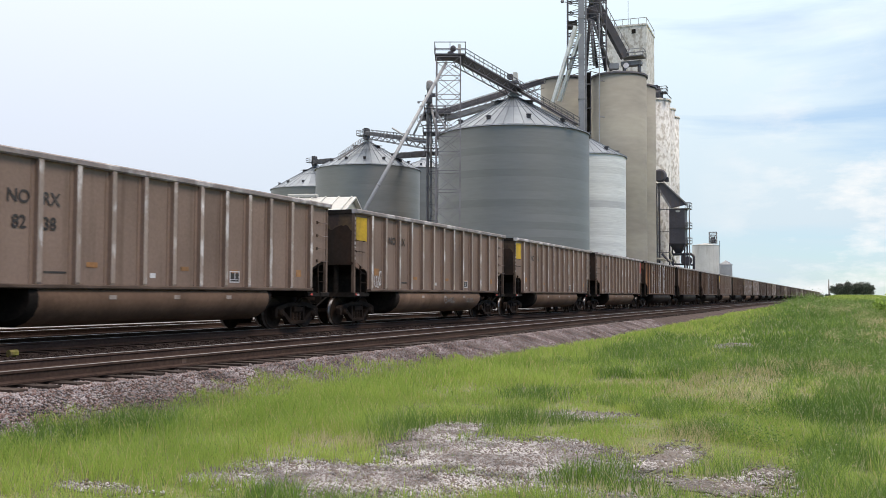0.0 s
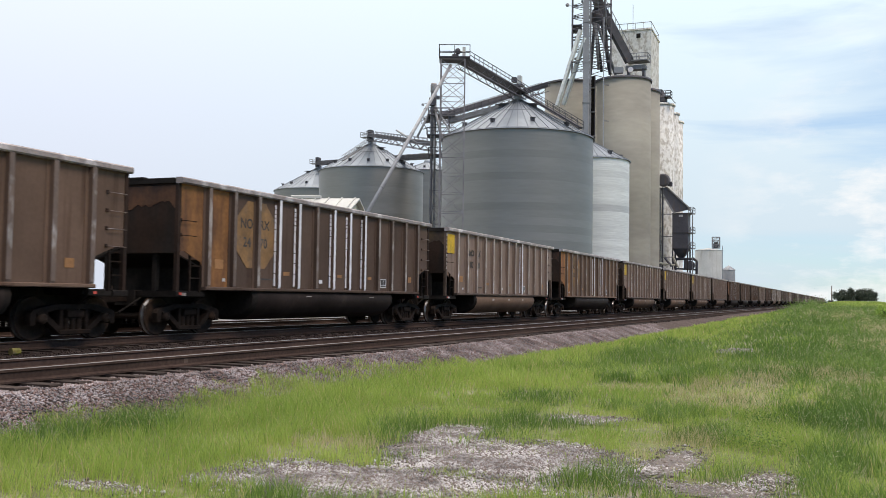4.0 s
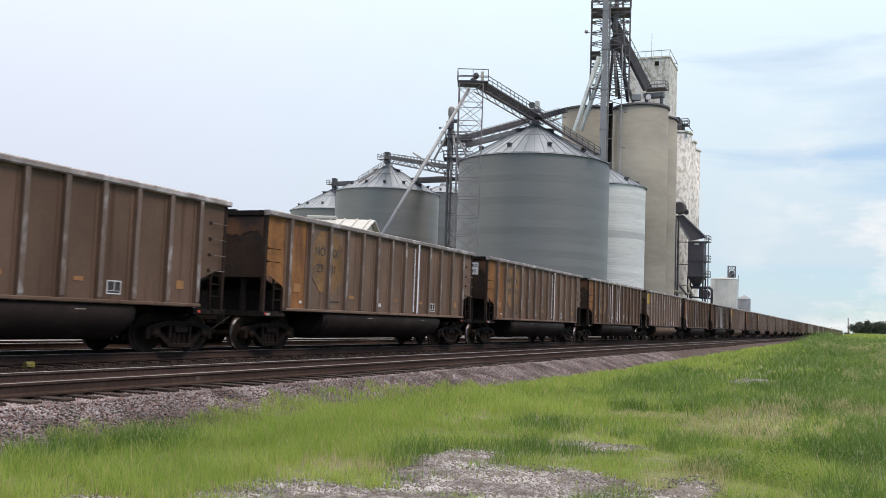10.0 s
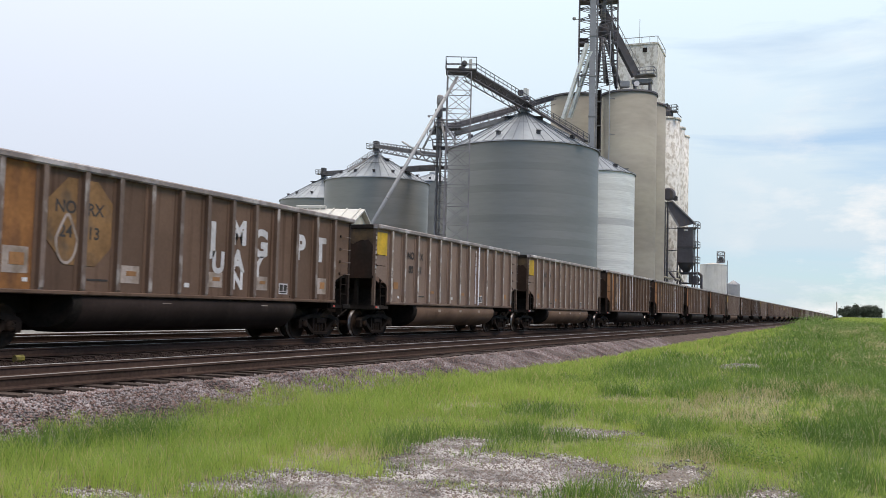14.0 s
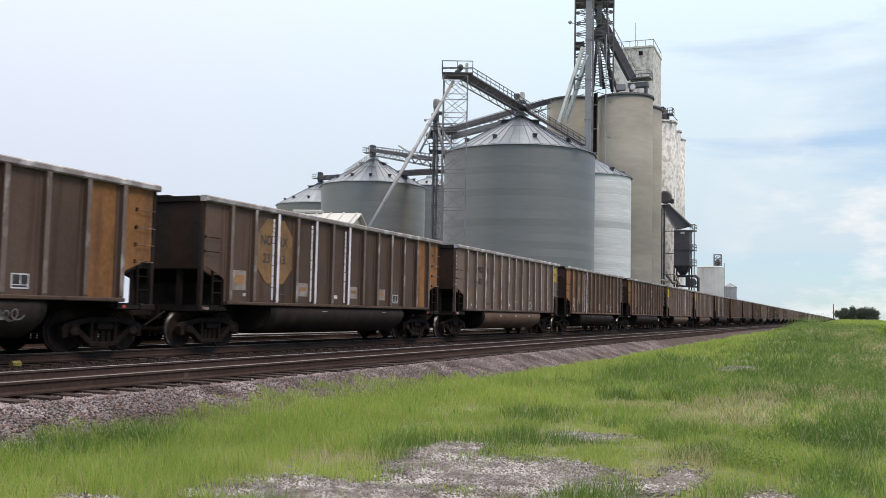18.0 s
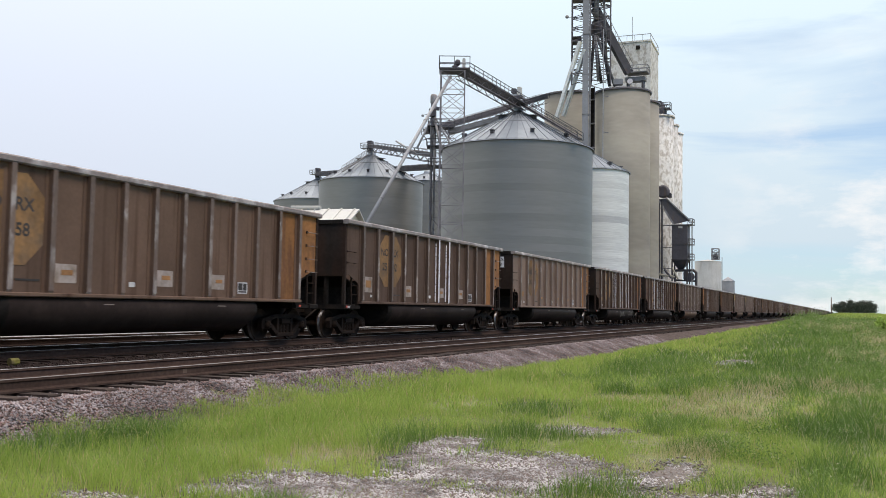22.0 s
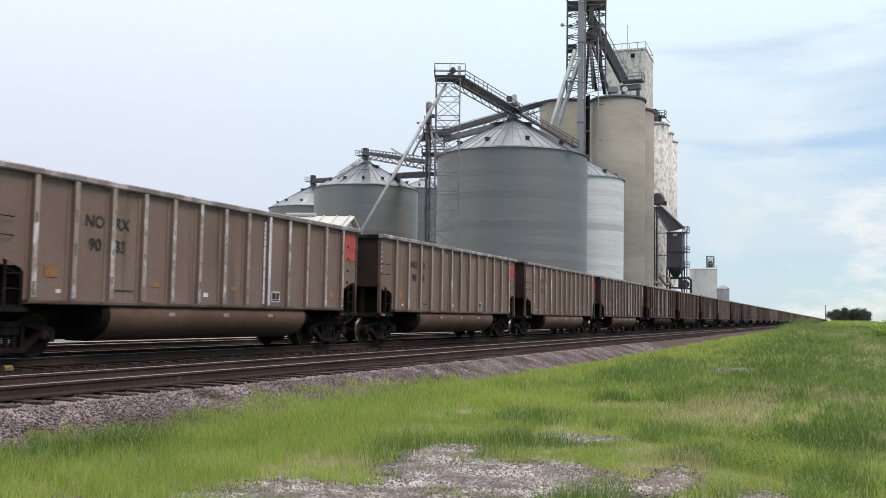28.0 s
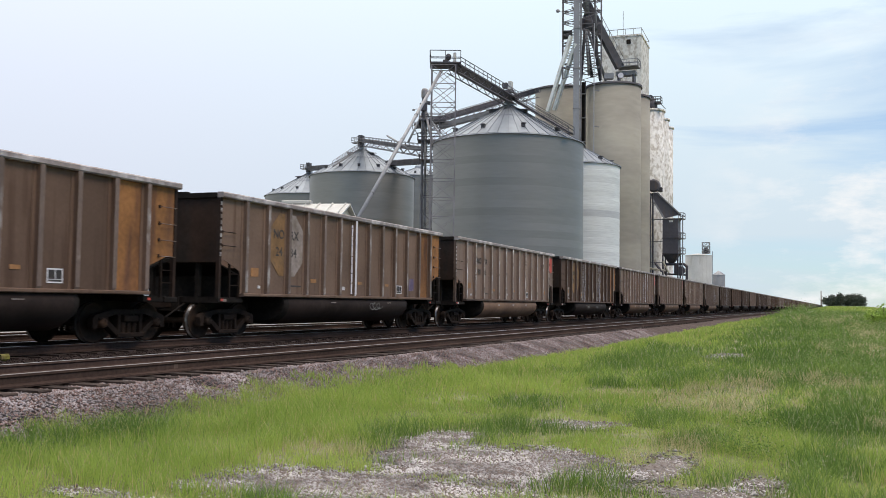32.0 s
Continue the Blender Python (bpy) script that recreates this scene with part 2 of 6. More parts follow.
M["tread"] = material("polished_tread_steel", (0.26, 0.25, 0.245), 0.3, 0.9, (2.0, 0.1), (12, 0.1), bump=0.02)
M["black"] = material("near_black_steel", (0.02, 0.017, 0.015), 0.7, 0.0, (1.5, 0.3), (12, 0.2), stain=(0.04, 0.03, 0.024), bump=0.1, spec=0.05)
M["rail_side"] = material("rusty_rail_steel", (0.075, 0.050, 0.040), 0.85, 0.0, (0.6, 0.2), (14, 0.2), stain=(0.06, 0.04, 0.032), bump=0.1, spec=0.05)
M["rail_top"] = material("polished_rail_head", (0.42, 0.41, 0.41), 0.36, 0.9, (0.5, 0.1), (14, 0.06), bump=0.0)
M["rail_dull"] = material("dulled_rail_head", (0.24, 0.215, 0.205), 0.5, 0.6, (0.5, 0.1), (14, 0.06), bump=0.0)
M["sleeper"] = material("oiled_timber_sleeper", (0.050, 0.036, 0.030), 0.85, 0.0, (1.2, 0.3), (9, 0.25), stretch=(1, 6, 6), stain=(0.10, 0.078, 0.068), bump=0.3, vary=0.25, spec=0.15)
M["ballast"] = material("pinkish_granite_ballast_bed", (0.085, 0.065, 0.058), 0.9, 0.0, (1.2, 0.25), (16, 0.45), stain=(0.11, 0.085, 0.08), stain_scale=3, bump=0.8, spec=0.05)
M["track_bed"] = material("oil_darkened_ballast", (0.046, 0.034, 0.030), 0.9, 0.0, (0.9, 0.3), (16, 0.45), stain=(0.036, 0.027, 0.023), stain_scale=2, bump=0.6, spec=0.05)
M["yard"] = material("pale_crushed_stone_yard", (0.14, 0.134, 0.124), 0.9, 0.0, (0.2, 0.2), (8, 0.2), stain=(0.22, 0.21, 0.18), stain_scale=0.4, bump=0.4)
M["soil"] = material("grassy_soil", (0.150, 0.165, 0.060), 0.95, 0.0, (0.35, 0.3), (8, 0.35), stain=(0.24, 0.21, 0.16), stain_scale=0.5, stain_at=(0.5, 0.66), bump=0.6, vary=0)
M["galv"] = material("galvanised_sheet", (0.226, 0.228, 0.216), 0.46, 0.42, (0.10, 0.07), (1.2, 0.04), stretch=(0.4, 0.4, 3.0), bump=0.02, vary=0.06)
M["galv_bright"] = material("bright_galvanised_sheet", (0.70, 0.72, 0.695), 0.5, 0.12, (0.2, 0.1), (2.2, 0.10), stretch=(0.25, 0.25, 4), bump=0.05, vary=0.05)
M["galv_mid"] = material("dulled_galvanised_sheet", (0.52, 0.535, 0.53), 0.5, 0.12, (0.2, 0.1), (2.2, 0.10), stretch=(0.25, 0.25, 4), bump=0.05, vary=0.05)
M["roof"] = material("galvanised_roof_sheet", (0.29, 0.325, 0.36), 0.45, 0.2, (0.3, 0.12), (2, 0.06), bump=0.03, vary=0.07)
M["seam"] = material("dull_roof_seam", (0.20, 0.215, 0.235), 0.6, 0.2, (0.6, 0.1), (4, 0.06), bump=0.02)
M["steel"] = material("dull_grey_structural_steel", (0.260, 0.260, 0.265), 0.6, 0.3, (0.6, 0.2), (6, 0.1), stain=(0.10, 0.085, 0.08), bump=0.03)
M["steel_dark"] = material("dark_conveyor_steel", (0.075, 0.075, 0.085), 0.6, 0.2, (0.6, 0.25), (6, 0.1), stain=(0.11, 0.08, 0.065), bump=0.03)
M["steel_pale"] = material("pale_galvanised_tube", (0.29, 0.295, 0.305), 0.45, 0.1, (0.5, 0.12), (6, 0.08), bump=0.02)
M["concrete"] = material("weathered_tan_concrete", (0.335, 0.316, 0.262), 0.85, 0.0, (0.12, 0.10), (1.2, 0.06), stretch=(0.5, 0.5, 1.6), stain=(0.285, 0.266, 0.225), stain_scale=0.1, stain_stretch=(0.5, 0.5, 2.5), stain_at=(0.45, 0.65), bump=0.1, vary=0.04)
M["whitewash"] = material("peeling_whitewashed_concrete", (0.72, 0.71, 0.67), 0.85, 0.0, (0.15, 0.10), (2.5, 0.14), stain=(0.47, 0.44, 0.385), stain_scale=0.75, stain_stretch=(2.2, 2.2, 1.3), stain_at=(0.48, 0.60), bump=0.1, vary=0.04)
M["tank"] = material("cream_painted_tank", (0.6, 0.6, 0.57), 0.55, 0.0, (0.3, 0.08), (3, 0.05), stain=(0.45, 0.44, 0.40), stain_scale=0.6, stain_stretch=(3, 3, 0.3), bump=0.03)
M["shed_roof"] = material("cream_metal_roofing", (0.5, 0.495, 0.46), 0.5, 0.0, (0.4, 0.06), (5, 0.04), bump=0.02)
M["shed_wall"] = material("tan_metal_siding", (0.50, 0.47, 0.37), 0.6, 0.0, (0.4, 0.08), (5, 0.05), bump=0.03)
M["gravel_bed"] = material("packed_gravel", (0.145, 0.124, 0.11), 0.95, 0.0, (0.9, 0.3), (22, 0.45), stain=(0.07, 0.058, 0.05), stain_scale=2.2, stain_at=(0.45, 0.65), bump=0.8, vary=0)
M["hopper"] = material("weathered_slate_steel", (0.105, 0.10, 0.115), 0.6, 0.1, (0.4, 0.15), (4, 0.1), stain=(0.13, 0.105, 0.095), stain_stretch=(3, 3, 0.4), bump=0.03)
M["tower_dark"] = material("grimy_steel_angle", (0.125, 0.117, 0.125), 0.6, 0.2, (0.6, 0.2), (6, 0.1), bump=0.03)
M["tower"] = material("weathered_galvanised_angle", (0.205, 0.195, 0.205), 0.55, 0.3, (0.6, 0.2), (6, 0.1), bump=0.03)
M["end_paint"] = material("flaked_dull_yellow_paint", (0.105, 0.064, 0.024), 0.7, 0.0, (0.8, 0.3), (10, 0.2), stain=(0.040, 0.024, 0.018), stain_scale=0.9, stain_stretch=(1.5, 1, 1.2), stain_at=(0.34, 0.60), bump=0.05)
M["end_rust"] = material("dark_orange_rust_bloom", (0.105, 0.045, 0.020), 0.8, 0.0, (0.8, 0.3), (10, 0.2), stain=(0.038, 0.022, 0.016), stain_scale=1.1, stain_stretch=(1.2, 1, 0.9), stain_at=(0.42, 0.60), bump=0.05)
M["bark"] = material("rough_bark", (0.10, 0.075, 0.055), 0.9, 0.0, (2, 0.2), (9, 0.3), bump=0.5)


def leafy(name, low, high, dry=None, share=0.2, scale=0.4, rough=0.6, thin=0.0):
    """Blades or leaves: the tone differs from blade to blade and from patch to patch."""
    m = bpy.data.materials.new(name)
    m.use_nodes = True
    n, l = m.node_tree.nodes, m.node_tree.links
    p = n["Principled BSDF"]
    p.inputs["Roughness"].default_value = rough
    p.inputs["Specular IOR Level"].default_value = 0.25
    geo, co, t = n.new("ShaderNodeNewGeometry"), n.new("ShaderNodeTexCoord"), n.new("ShaderNodeTexNoise")
    t.inputs["Scale"].default_value, t.inputs["Detail"].default_value = scale, 3
    l.new(co.outputs["Object"], t.inputs["Vector"])
    mix = n.new("ShaderNodeMix")
    mix.data_type = "RGBA"
    mix.inputs["A"].default_value, mix.inputs["B"].default_value = (*low, 1), (*high, 1)
    half = n.new("ShaderNodeMath")
    half.operation = "MULTIPLY_ADD"
    half.inputs[1].default_value = 0.3
    l.new(geo.outputs["Random Per Island"], half.inputs[0])
    big = n.new("ShaderNodeMapRange")
    big.inputs["From Min"].default_value, big.inputs["From Max"].default_value, big.inputs["To Max"].default_value = 0.35, 0.65, 0.7
    l.new(t.outputs["Fac"], big.inputs["Value"])
    l.new(big.outputs["Result"], half.inputs[2])
    l.new(half.outputs["Value"], mix.inputs["Factor"])
    colour = mix.outputs["Result"]
    if dry:
        pick, mix2 = n.new("ShaderNodeMath"), n.new("ShaderNodeMix")
        pick.operation, pick.inputs[1].default_value = "LESS_THAN", share
        mix2.data_type = "RGBA"
        mix2.inputs["B"].default_value = (*dry, 1)
        wild = n.new("ShaderNodeMath")
        wild.operation, wild.inputs[1].default_value = "MULTIPLY_ADD", 7.31
        wild.inputs[2].default_value = 0.0
        fract = n.new("ShaderNodeMath")
        fract.operation = "FRACT"
        l.new(geo.outputs["Random Per Island"], wild.inputs[0])
        l.new(wild.outputs["Value"], fract.inputs[0])
        l.new(fract.outputs["Value"], pick.inputs[0])
        l.new(pick.outputs["Value"], mix2.inputs["Factor"])
        l.new(colour, mix2.inputs["A"])
        colour = mix2.outputs["Result"]
    l.new(colour, p.inputs["Base Color"])
    if thin:
        glow, both = n.new("ShaderNodeBsdfTranslucent"), n.new("ShaderNodeMixShader")
        both.inputs[0].default_value = thin
        l.new(colour, glow.inputs["Color"])
        l.new(p.outputs["BSDF"], both.inputs[1])
        l.new(glow.outputs["BSDF"], both.inputs[2])
        l.new(both.outputs["Shader"], n["Material Output"].inputs["Surface"])
    return m


M["grass"] = leafy("fresh_grass", (0.215, 0.325, 0.060), (0.43, 0.53, 0.125), (0.52, 0.45, 0.22), 0.09, thin=0.45)
M["grass_dark"] = leafy("rank_dark_grass", (0.085, 0.165, 0.032), (0.20, 0.305, 0.072), (0.42, 0.42, 0.26), 0.08, thin=0.45)
M["grass_dry"] = leafy("dry_seeding_grass", (0.42, 0.38, 0.20), (0.60, 0.52, 0.33), (0.30, 0.31, 0.11), 0.15, thin=0.4)
M["stones"] = leafy("mixed_gravel", (0.06, 0.053, 0.05), (0.60, 0.575, 0.56), (0.17, 0.135, 0.12), 0.33, 2.5, 0.9)
M["ballast_stones"] = leafy("pink_and_grey_granite_stones", (0.030, 0.025, 0.025), (0.42, 0.37, 0.37), (0.19, 0.130, 0.118), 0.36, 1.2, 0.9)
M["shrub_leaves"] = leafy("light_shrub_leaves", (0.22, 0.34, 0.06), (0.42, 0.55, 0.13), None, 0, 1.5, thin=0.4)
M["weed"] = leafy("broad_weed_leaves", (0.10, 0.18, 0.040), (0.22, 0.32, 0.085), (0.42, 0.42, 0.26), 0.06, thin=0.35)
M["leaves"] = leafy("dark_green_leaves", (0.045, 0.060, 0.045), (0.080, 0.102, 0.066), None, 0, 0.5)


# ---- mesh tools ----
class Shape:
    """Collects simple solids into one mesh."""

    def __init__(self):
        self.v, self.f, self.s = [], [], []

    def add(self, verts, faces, smooth=False):
        k = len(self.v)
        self.v += [tuple(p) for p in verts]
        self.f += [tuple(i + k for i in f) for f in faces]
        self.s += [smooth] * len(faces)
        return self

    def box(self, c, s, turn=None, chamfer=0.0):
        x, y, z = (a / 2 for a in s)
        if chamfer:
            b = min(chamfer, x * 0.9, z * 0.9)
            ring = [(-x + b, -z), (x - b, -z), (x, -z + b), (x, z - b), (x - b, z), (-x + b, z), (-x, z - b), (-x, -z + b)]
            pts = [Vector((p, q, r)) for q in (-y, y) for p, r in ring]
            faces = [tuple(range(7, -1, -1))[::-1], tuple(range(15, 7, -1))] + [(i, i + 8, (i + 1) % 8 + 8, (i + 1) % 8) for i in range(8)]
        else:
            pts = [Vector((p, q, r)) for p in (-x, x) for q in (-y, y) for r in (-z, z)]
            faces = [(0, 1, 3, 2), (4, 6, 7, 5), (0, 4, 5, 1), (2, 3, 7, 6), (0, 2, 6, 4), (1, 5, 7, 3)]
        if turn is not None:
            pts = [turn @ p for p in pts]
        return self.add([p + Vector(c) for p in pts], faces)

    def bar(self, a, b, w, h=None, n=4, smooth=False):
        """A straight member of n sides from a to b."""
        a, b, h = Vector(a), Vector(b), h or w
        d = (b - a).normalized()
        side = d.cross(Vector((0, 0, 1)))
        side = side.normalized() if side.length > 1e-4 else Vector((1, 0, 0))
        up = side.cross(d).normalized()
        k, turn = (0.5 / math.cos(math.pi / n), math.pi / n) if n == 4 else (0.5, 0)
        ring = [(side * math.cos(2 * math.pi * i / n + turn) * w + up * math.sin(2 * math.pi * i / n + turn) * h) * k for i in range(n)]
        pts = [a + r for r in ring] + [b + r for r in ring]
        faces = [tuple(range(n))[::-1], tuple(range(n, 2 * n))]
        k0 = len(self.f)
        self.add(pts, faces + [(i, (i + 1) % n, (i + 1) % n + n, i + n) for i in range(n)])
        if smooth:
            for i in range(k0 + 2, len(self.f)):
                self.s[i] = True
        return self

    def spin(self, profile, n=24, c=(0, 0, 0), axis="z", smooth=True, arc=1.0):
        """A turned solid: (radius, height) pairs round an axis through c."""
        pts, faces, m = [], [], len(profile)
        closed = arc >= 1.0
        cols = n if closed else n + 1
        for i in range(cols):
            a = 2 * math.pi * arc * i / n
            for r, h in profile:
                p = {"z": (r * math.cos(a), r * math.sin(a), h), "x": (h, r * math.cos(a), r * math.sin(a)), "y": (r * math.sin(a), h, r * math.cos(a))}[axis]
                pts.append(Vector(p) + Vector(c))
        for i in range(n):
            j = (i + 1) % cols
            faces += [(i * m + k, j * m + k, j * m + k + 1, i * m + k + 1) for k in range(m - 1)]
        return self.add(pts, faces, smooth)

    def extrude(self, outline, a, b, axis="x"):
        """A flat outline given thickness from a to b along an axis."""
        n = len(outline)
        put = {"x": lambda p, h: (h, p[0], p[1]), "y": lambda p, h: (p[0], h, p[1]), "z": lambda p, h: (p[0], p[1], h)}[axis]
        pts = [put(p, a) for p in outline] + [put(p, b) for p in outline]
        return self.add(pts, [tuple(range(n))[::-1], tuple(range(n, 2 * n))] + [(i, (i + 1) % n, (i + 1) % n + n, i + n) for i in range(n)])

    def mesh(self, name, mat):
        me = bpy.data.meshes.new(name)
        me.from_pydata(self.v, [], self.f)
        me.polygons.foreach_set("use_smooth", self.s)
        me.materials.append(mat)
        return me


CACHE = {}


def part(name, shape, mat, parent=None, label="", at=None, key=None):
    """Links one mesh object, under a parent if one is given. With a key, alike parts share their mesh."""
    if key is not None:
        key = (key, mat.name)
        if key not in CACHE:
            CACHE[key] = (shape() if callable(shape) else shape).mesh(name, mat)
        me = CACHE[key]
    else:
        me = (shape() if callable(shape) else shape).mesh(name, mat)
    ob = new(name, me)
    if at is not None:
        ob.matrix_basis = at if isinstance(at, Matrix) else Matrix.Translation(at)
    if parent is not None:
        ob.parent = parent
    if label:
        tagged(ob, label)
    return ob


def S(u):
    u = max(0.0, min(1.0, u))
    return u * u * (3 - 2 * u)


def cloud_mesh(name, verts, faces, mat):
    """A large mesh from arrays: verts (n, 3), faces (m, 3)."""
    me = bpy.data.meshes.new(name)
    me.vertices.add(len(verts))
    me.vertices.foreach_set("co", np.asarray(verts, np.float32).ravel())
    me.loops.add(faces.size)
    me.loops.foreach_set("vertex_index", np.asarray(faces, np.int32).ravel())
    me.polygons.add(len(faces))
    me.polygons.foreach_set("loop_start", np.arange(0, faces.size, 3, dtype=np.int32))
    me.polygons.foreach_set("loop_total", np.full(len(faces), 3, dtype=np.int32))
    me.materials.append(mat)
    me.update()
    return me


# ---- ground, tracks ----
RAIL_X = (-10.06, -11.57)          # near track, both rails
TRAIN_X = -16.2                   # centre line of the track that carries the train


def ground_z(x, y):
    berm = 1.0 * S((x + 9.0) / 7.0) * S((y - 12) / 55) + 0.9 * S((x + 9) / 8) * S((y - 60) / 260)
    return -0.62 + berm


def build_ground():
    xs = [-3000, -900, -300, -120, -60, -30, -22] + [-20 + i for i in range(33)] + [16, 24, 40, 80, 200, 600, 3000]
    ys = [-1500, -300, -60, -20] + [-10 + 2 * i for i in range(51)] + [100, 120, 150, 180, 220, 260, 300, 340, 400, 600, 1000, 1800, 4000]
    g = Shape()
    g.add([(x, y, ground_z(x, y)) for y in ys for x in xs],
          [(j * len(xs) + i, j * len(xs) + i + 1, (j + 1) * len(xs) + i + 1, (j + 1) * len(xs) + i) for j in range(len(ys) - 1) for i in range(len(xs) - 1)], True)
    tagged(part("ground", g, M["soil"]), "rough grassy ground with bare soil beside the railway", "ground", kind="structure")
    y = Shape().box((-61.5, 120, -0.5), (77, 400, 0.16))
    tagged(part("yard", y, M["yard"]), "pale crushed stone yard round the grain bins", "yard", kind="structure")


def build_tracks():
    bed = Shape()
    # one formation under both tracks, with sloping shoulders
    prof = [(-23.6, -0.50), (-22.9, -0.24), (-9.3, -0.24), (-8.2, -0.63)]
    ys = [-40 + 4 * i for i in range(60)] + [220, 300, 500, 900, 1800]
    bed.add([(x, y, z) for y in ys for x, z in prof], [(j * 4 + i, j * 4 + i + 1, (j + 1) * 4 + i + 1, (j + 1) * 4 + i) for j in range(len(ys) - 1) for i in range(3)])
    bed_ob = tagged(part("ballast", bed, M["ballast"]), "pinkish grey crushed granite ballast under two railway tracks", "ballast", kind="structure")
    dark = Shape().box((-16.4, 880, -0.228), (12.9, 1840, 0.012))
    part("oily_ballast", dark, M["track_bed"], bed_ob, "dark oil-stained ballast between the rails")
    prof = [(-0.07, -0.18), (0.07, -0.18), (0.07, -0.155), (0.012, -0.13), (0.012, -0.05), (0.036, -0.035), (0.036, -0.004), (-0.036, -0.004), (-0.036, -0.035), (-0.012, -0.05), (-0.012, -0.13), (-0.07, -0.155)]
    for name, xs in (("near", RAIL_X), ("far", (TRAIN_X + 0.753, TRAIN_X - 0.753)), ("siding", (-20.2, -21.71))):
        track = tagged(new("railway_track"), "steel railway track on dark timber sleepers in granite ballast", "railway track", kind="structure")
        cx = sum(xs) / 2
        track.location = (cx, 0, 0)
        for x in xs:
            r = part("rail", Shape().extrude(prof, -40, 1800, "y"), M["rail_side"], track, "rusty rail with a polished head", (x - cx, 0, 0))
            part("rail_head", Shape().box((0, 880, -0.004), (0.070, 1840, 0.010), None, 0.004), M["rail_dull"] if x == RAIL_X[0] else M["rail_top"], r, "worn running surface")
        for i in range({"near": 150, "far": 60, "siding": 40}[name]):
            y = 3.0 + 0.53 * i
            part("sleeper", lambda: Shape().box((0, 0, 0), (2.62, 0.23, 0.16), None, 0.015), M["sleeper"], track, "", pose(random.uniform(-0.05, 0.05), y, -0.262 + random.uniform(-0.012, 0.006), 0, 0, random.uniform(-1, 1)), "sleeper")
    for x in RAIL_X:
        tagged(part("paint_mark", Shape().box((0, 0, 0), (0.004, 0.11, 0.07)), M["sill"], None, "", (x + 0.0145, 12.7, -0.09)), "faded pale paint mark on the rail's web", "mark")
    tie = tagged(part("track_marker", Shape().box((0, 0, 0.06), (0.12, 0.2, 0.14), None, 0.04), M["marker"], None, "", (-14.75, 13.5, -0.21)), "small yellow painted block lying between the tracks", "marker")


build_ground()
build_tracks()


# ---- the train: open-top coal cars, moving away along the far track ----
SPEED = 14.19                     # metres a second
SPACING = 16.473                  # coupled length of one car
FIRST_FRONT = 25.512              # front corner of car 0 at the start
HALF, WIDE, SILL, TOP = 7.365, 1.47, 1.10, 3.79
RIB_Y = [-6.25, -5.19] + [1.023 * k for k in range(-4, 5)] + [5.19, 6.25]     # the outer bays are a little wider
WHEEL_R = 0.457
TRUCK_Y, AXLE = 6.33, 0.89


def rib_shape():
    """A pressed hat section: two welded flanges, two flanks and a narrow outer face, closed by a sloping foot."""
    s = Shape()
    outline = [(-0.160, 0.0), (-0.160, 0.012), (-0.072, 0.014), (-0.062, 0.12), (0.062, 0.12), (0.072, 0.014), (0.160, 0.012), (0.160, 0.0)]     # y, out
    z0, z1, n = SILL + 0.08, TOP - 0.10, len(outline)
    pts = [(o * (0.75 if z == z0 and o > 0.05 else 1), y, z) for z in (z0, z0 + 0.06, z1) for y, o in outline]
    s.add(pts, [tuple(range(n))[::-1]] + [(r * n + i, r * n + i + 1, (r + 1) * n + i + 1, (r + 1) * n + i) for r in range(2) for i in range(n - 1)])
    return s


def two_tone(ob, flank):
    """The rubbed face is coloured bright as if lit; shaded flanks keep the car's paint."""
    me = ob.data
    if len(me.materials) == 1:
        me.materials.append(flank)
        for p in me.polygons:
            p.material_index = 0 if p.normal.x > 0.8 and p.center.x > 0.06 else 1


def panel_shape(w):
    # a sheet that is dished slightly inwards between the ribs
    s = Shape()
    z0, z1 = SILL + 0.09, TOP - 0.12
    ys, zs = (-w / 2, -w / 4, 0, w / 4, w / 2), (z0, z0 + 0.25, (z0 + z1) / 2, z1 - 0.2, z1)
    pts = [(-0.012 * math.cos(math.pi * y / w) * math.sin(math.pi * (z - z0) / (z1 - z0)), y, z) for z in zs for y in ys]
    s.add(pts, [(j * 5 + i, j * 5 + i + 1, j * 5 + i + 6, j * 5 + i + 5) for j in range(4) for i in range(4)], True)
    s.add([(-0.04, y, z) for y, z in ((-w / 2, z0), (w / 2, z0), (w / 2, z1), (-w / 2, z1))], [(3, 2, 1, 0)])
    s.add([(0, -w / 2, z1), (0, w / 2, z1), (-0.04, w / 2, z1), (-0.04, -w / 2, z1)], [(0, 1, 2, 3)])
    return s


def end_panel_shape():
    # rear end bay; its lower edge climbs towards the car's end
    a, b = -HALF, RIB_Y[0]
    return Shape().extrude([(a, 2.02), (a + 0.25, 2.05), (b - 0.22, 1.80), (b - 0.06, 1.62), (b, SILL + 0.09), (b, TOP - 0.12), (a, TOP - 0.12)], WIDE - 0.02, WIDE, "x")


def belly_shape():
    s = Shape()
    prof = [(1.48, 1.13), (1.56, 0.95), (1.54, 0.76), (1.42, 0.56), (1.2, 0.41), (0.9, 0.32), (0.3, 0.32), (0.1, 0.45)]
    ring = prof + [(-x, z) for x, z in reversed(prof)]
    n = len(ring)
    pts = [(x * k, y, 1.10 - (1.10 - z) * k2) for y, k, k2 in ((-4.25, 0.97, 0.86), (-4.05, 1, 1), (4.05, 1, 1), (4.25, 0.97, 0.86)) for x, z in ring]
    s.add(pts, [(r * n + i, (r + 1) * n + i, (r + 1) * n + (i + 1) % n, r * n + (i + 1) % n) for r in range(3) for i in range(n)], True)
    s.add(pts[:n], [tuple(range(n))[::-1]])
    s.add(pts[3 * n:], [tuple(range(n))])
    return s


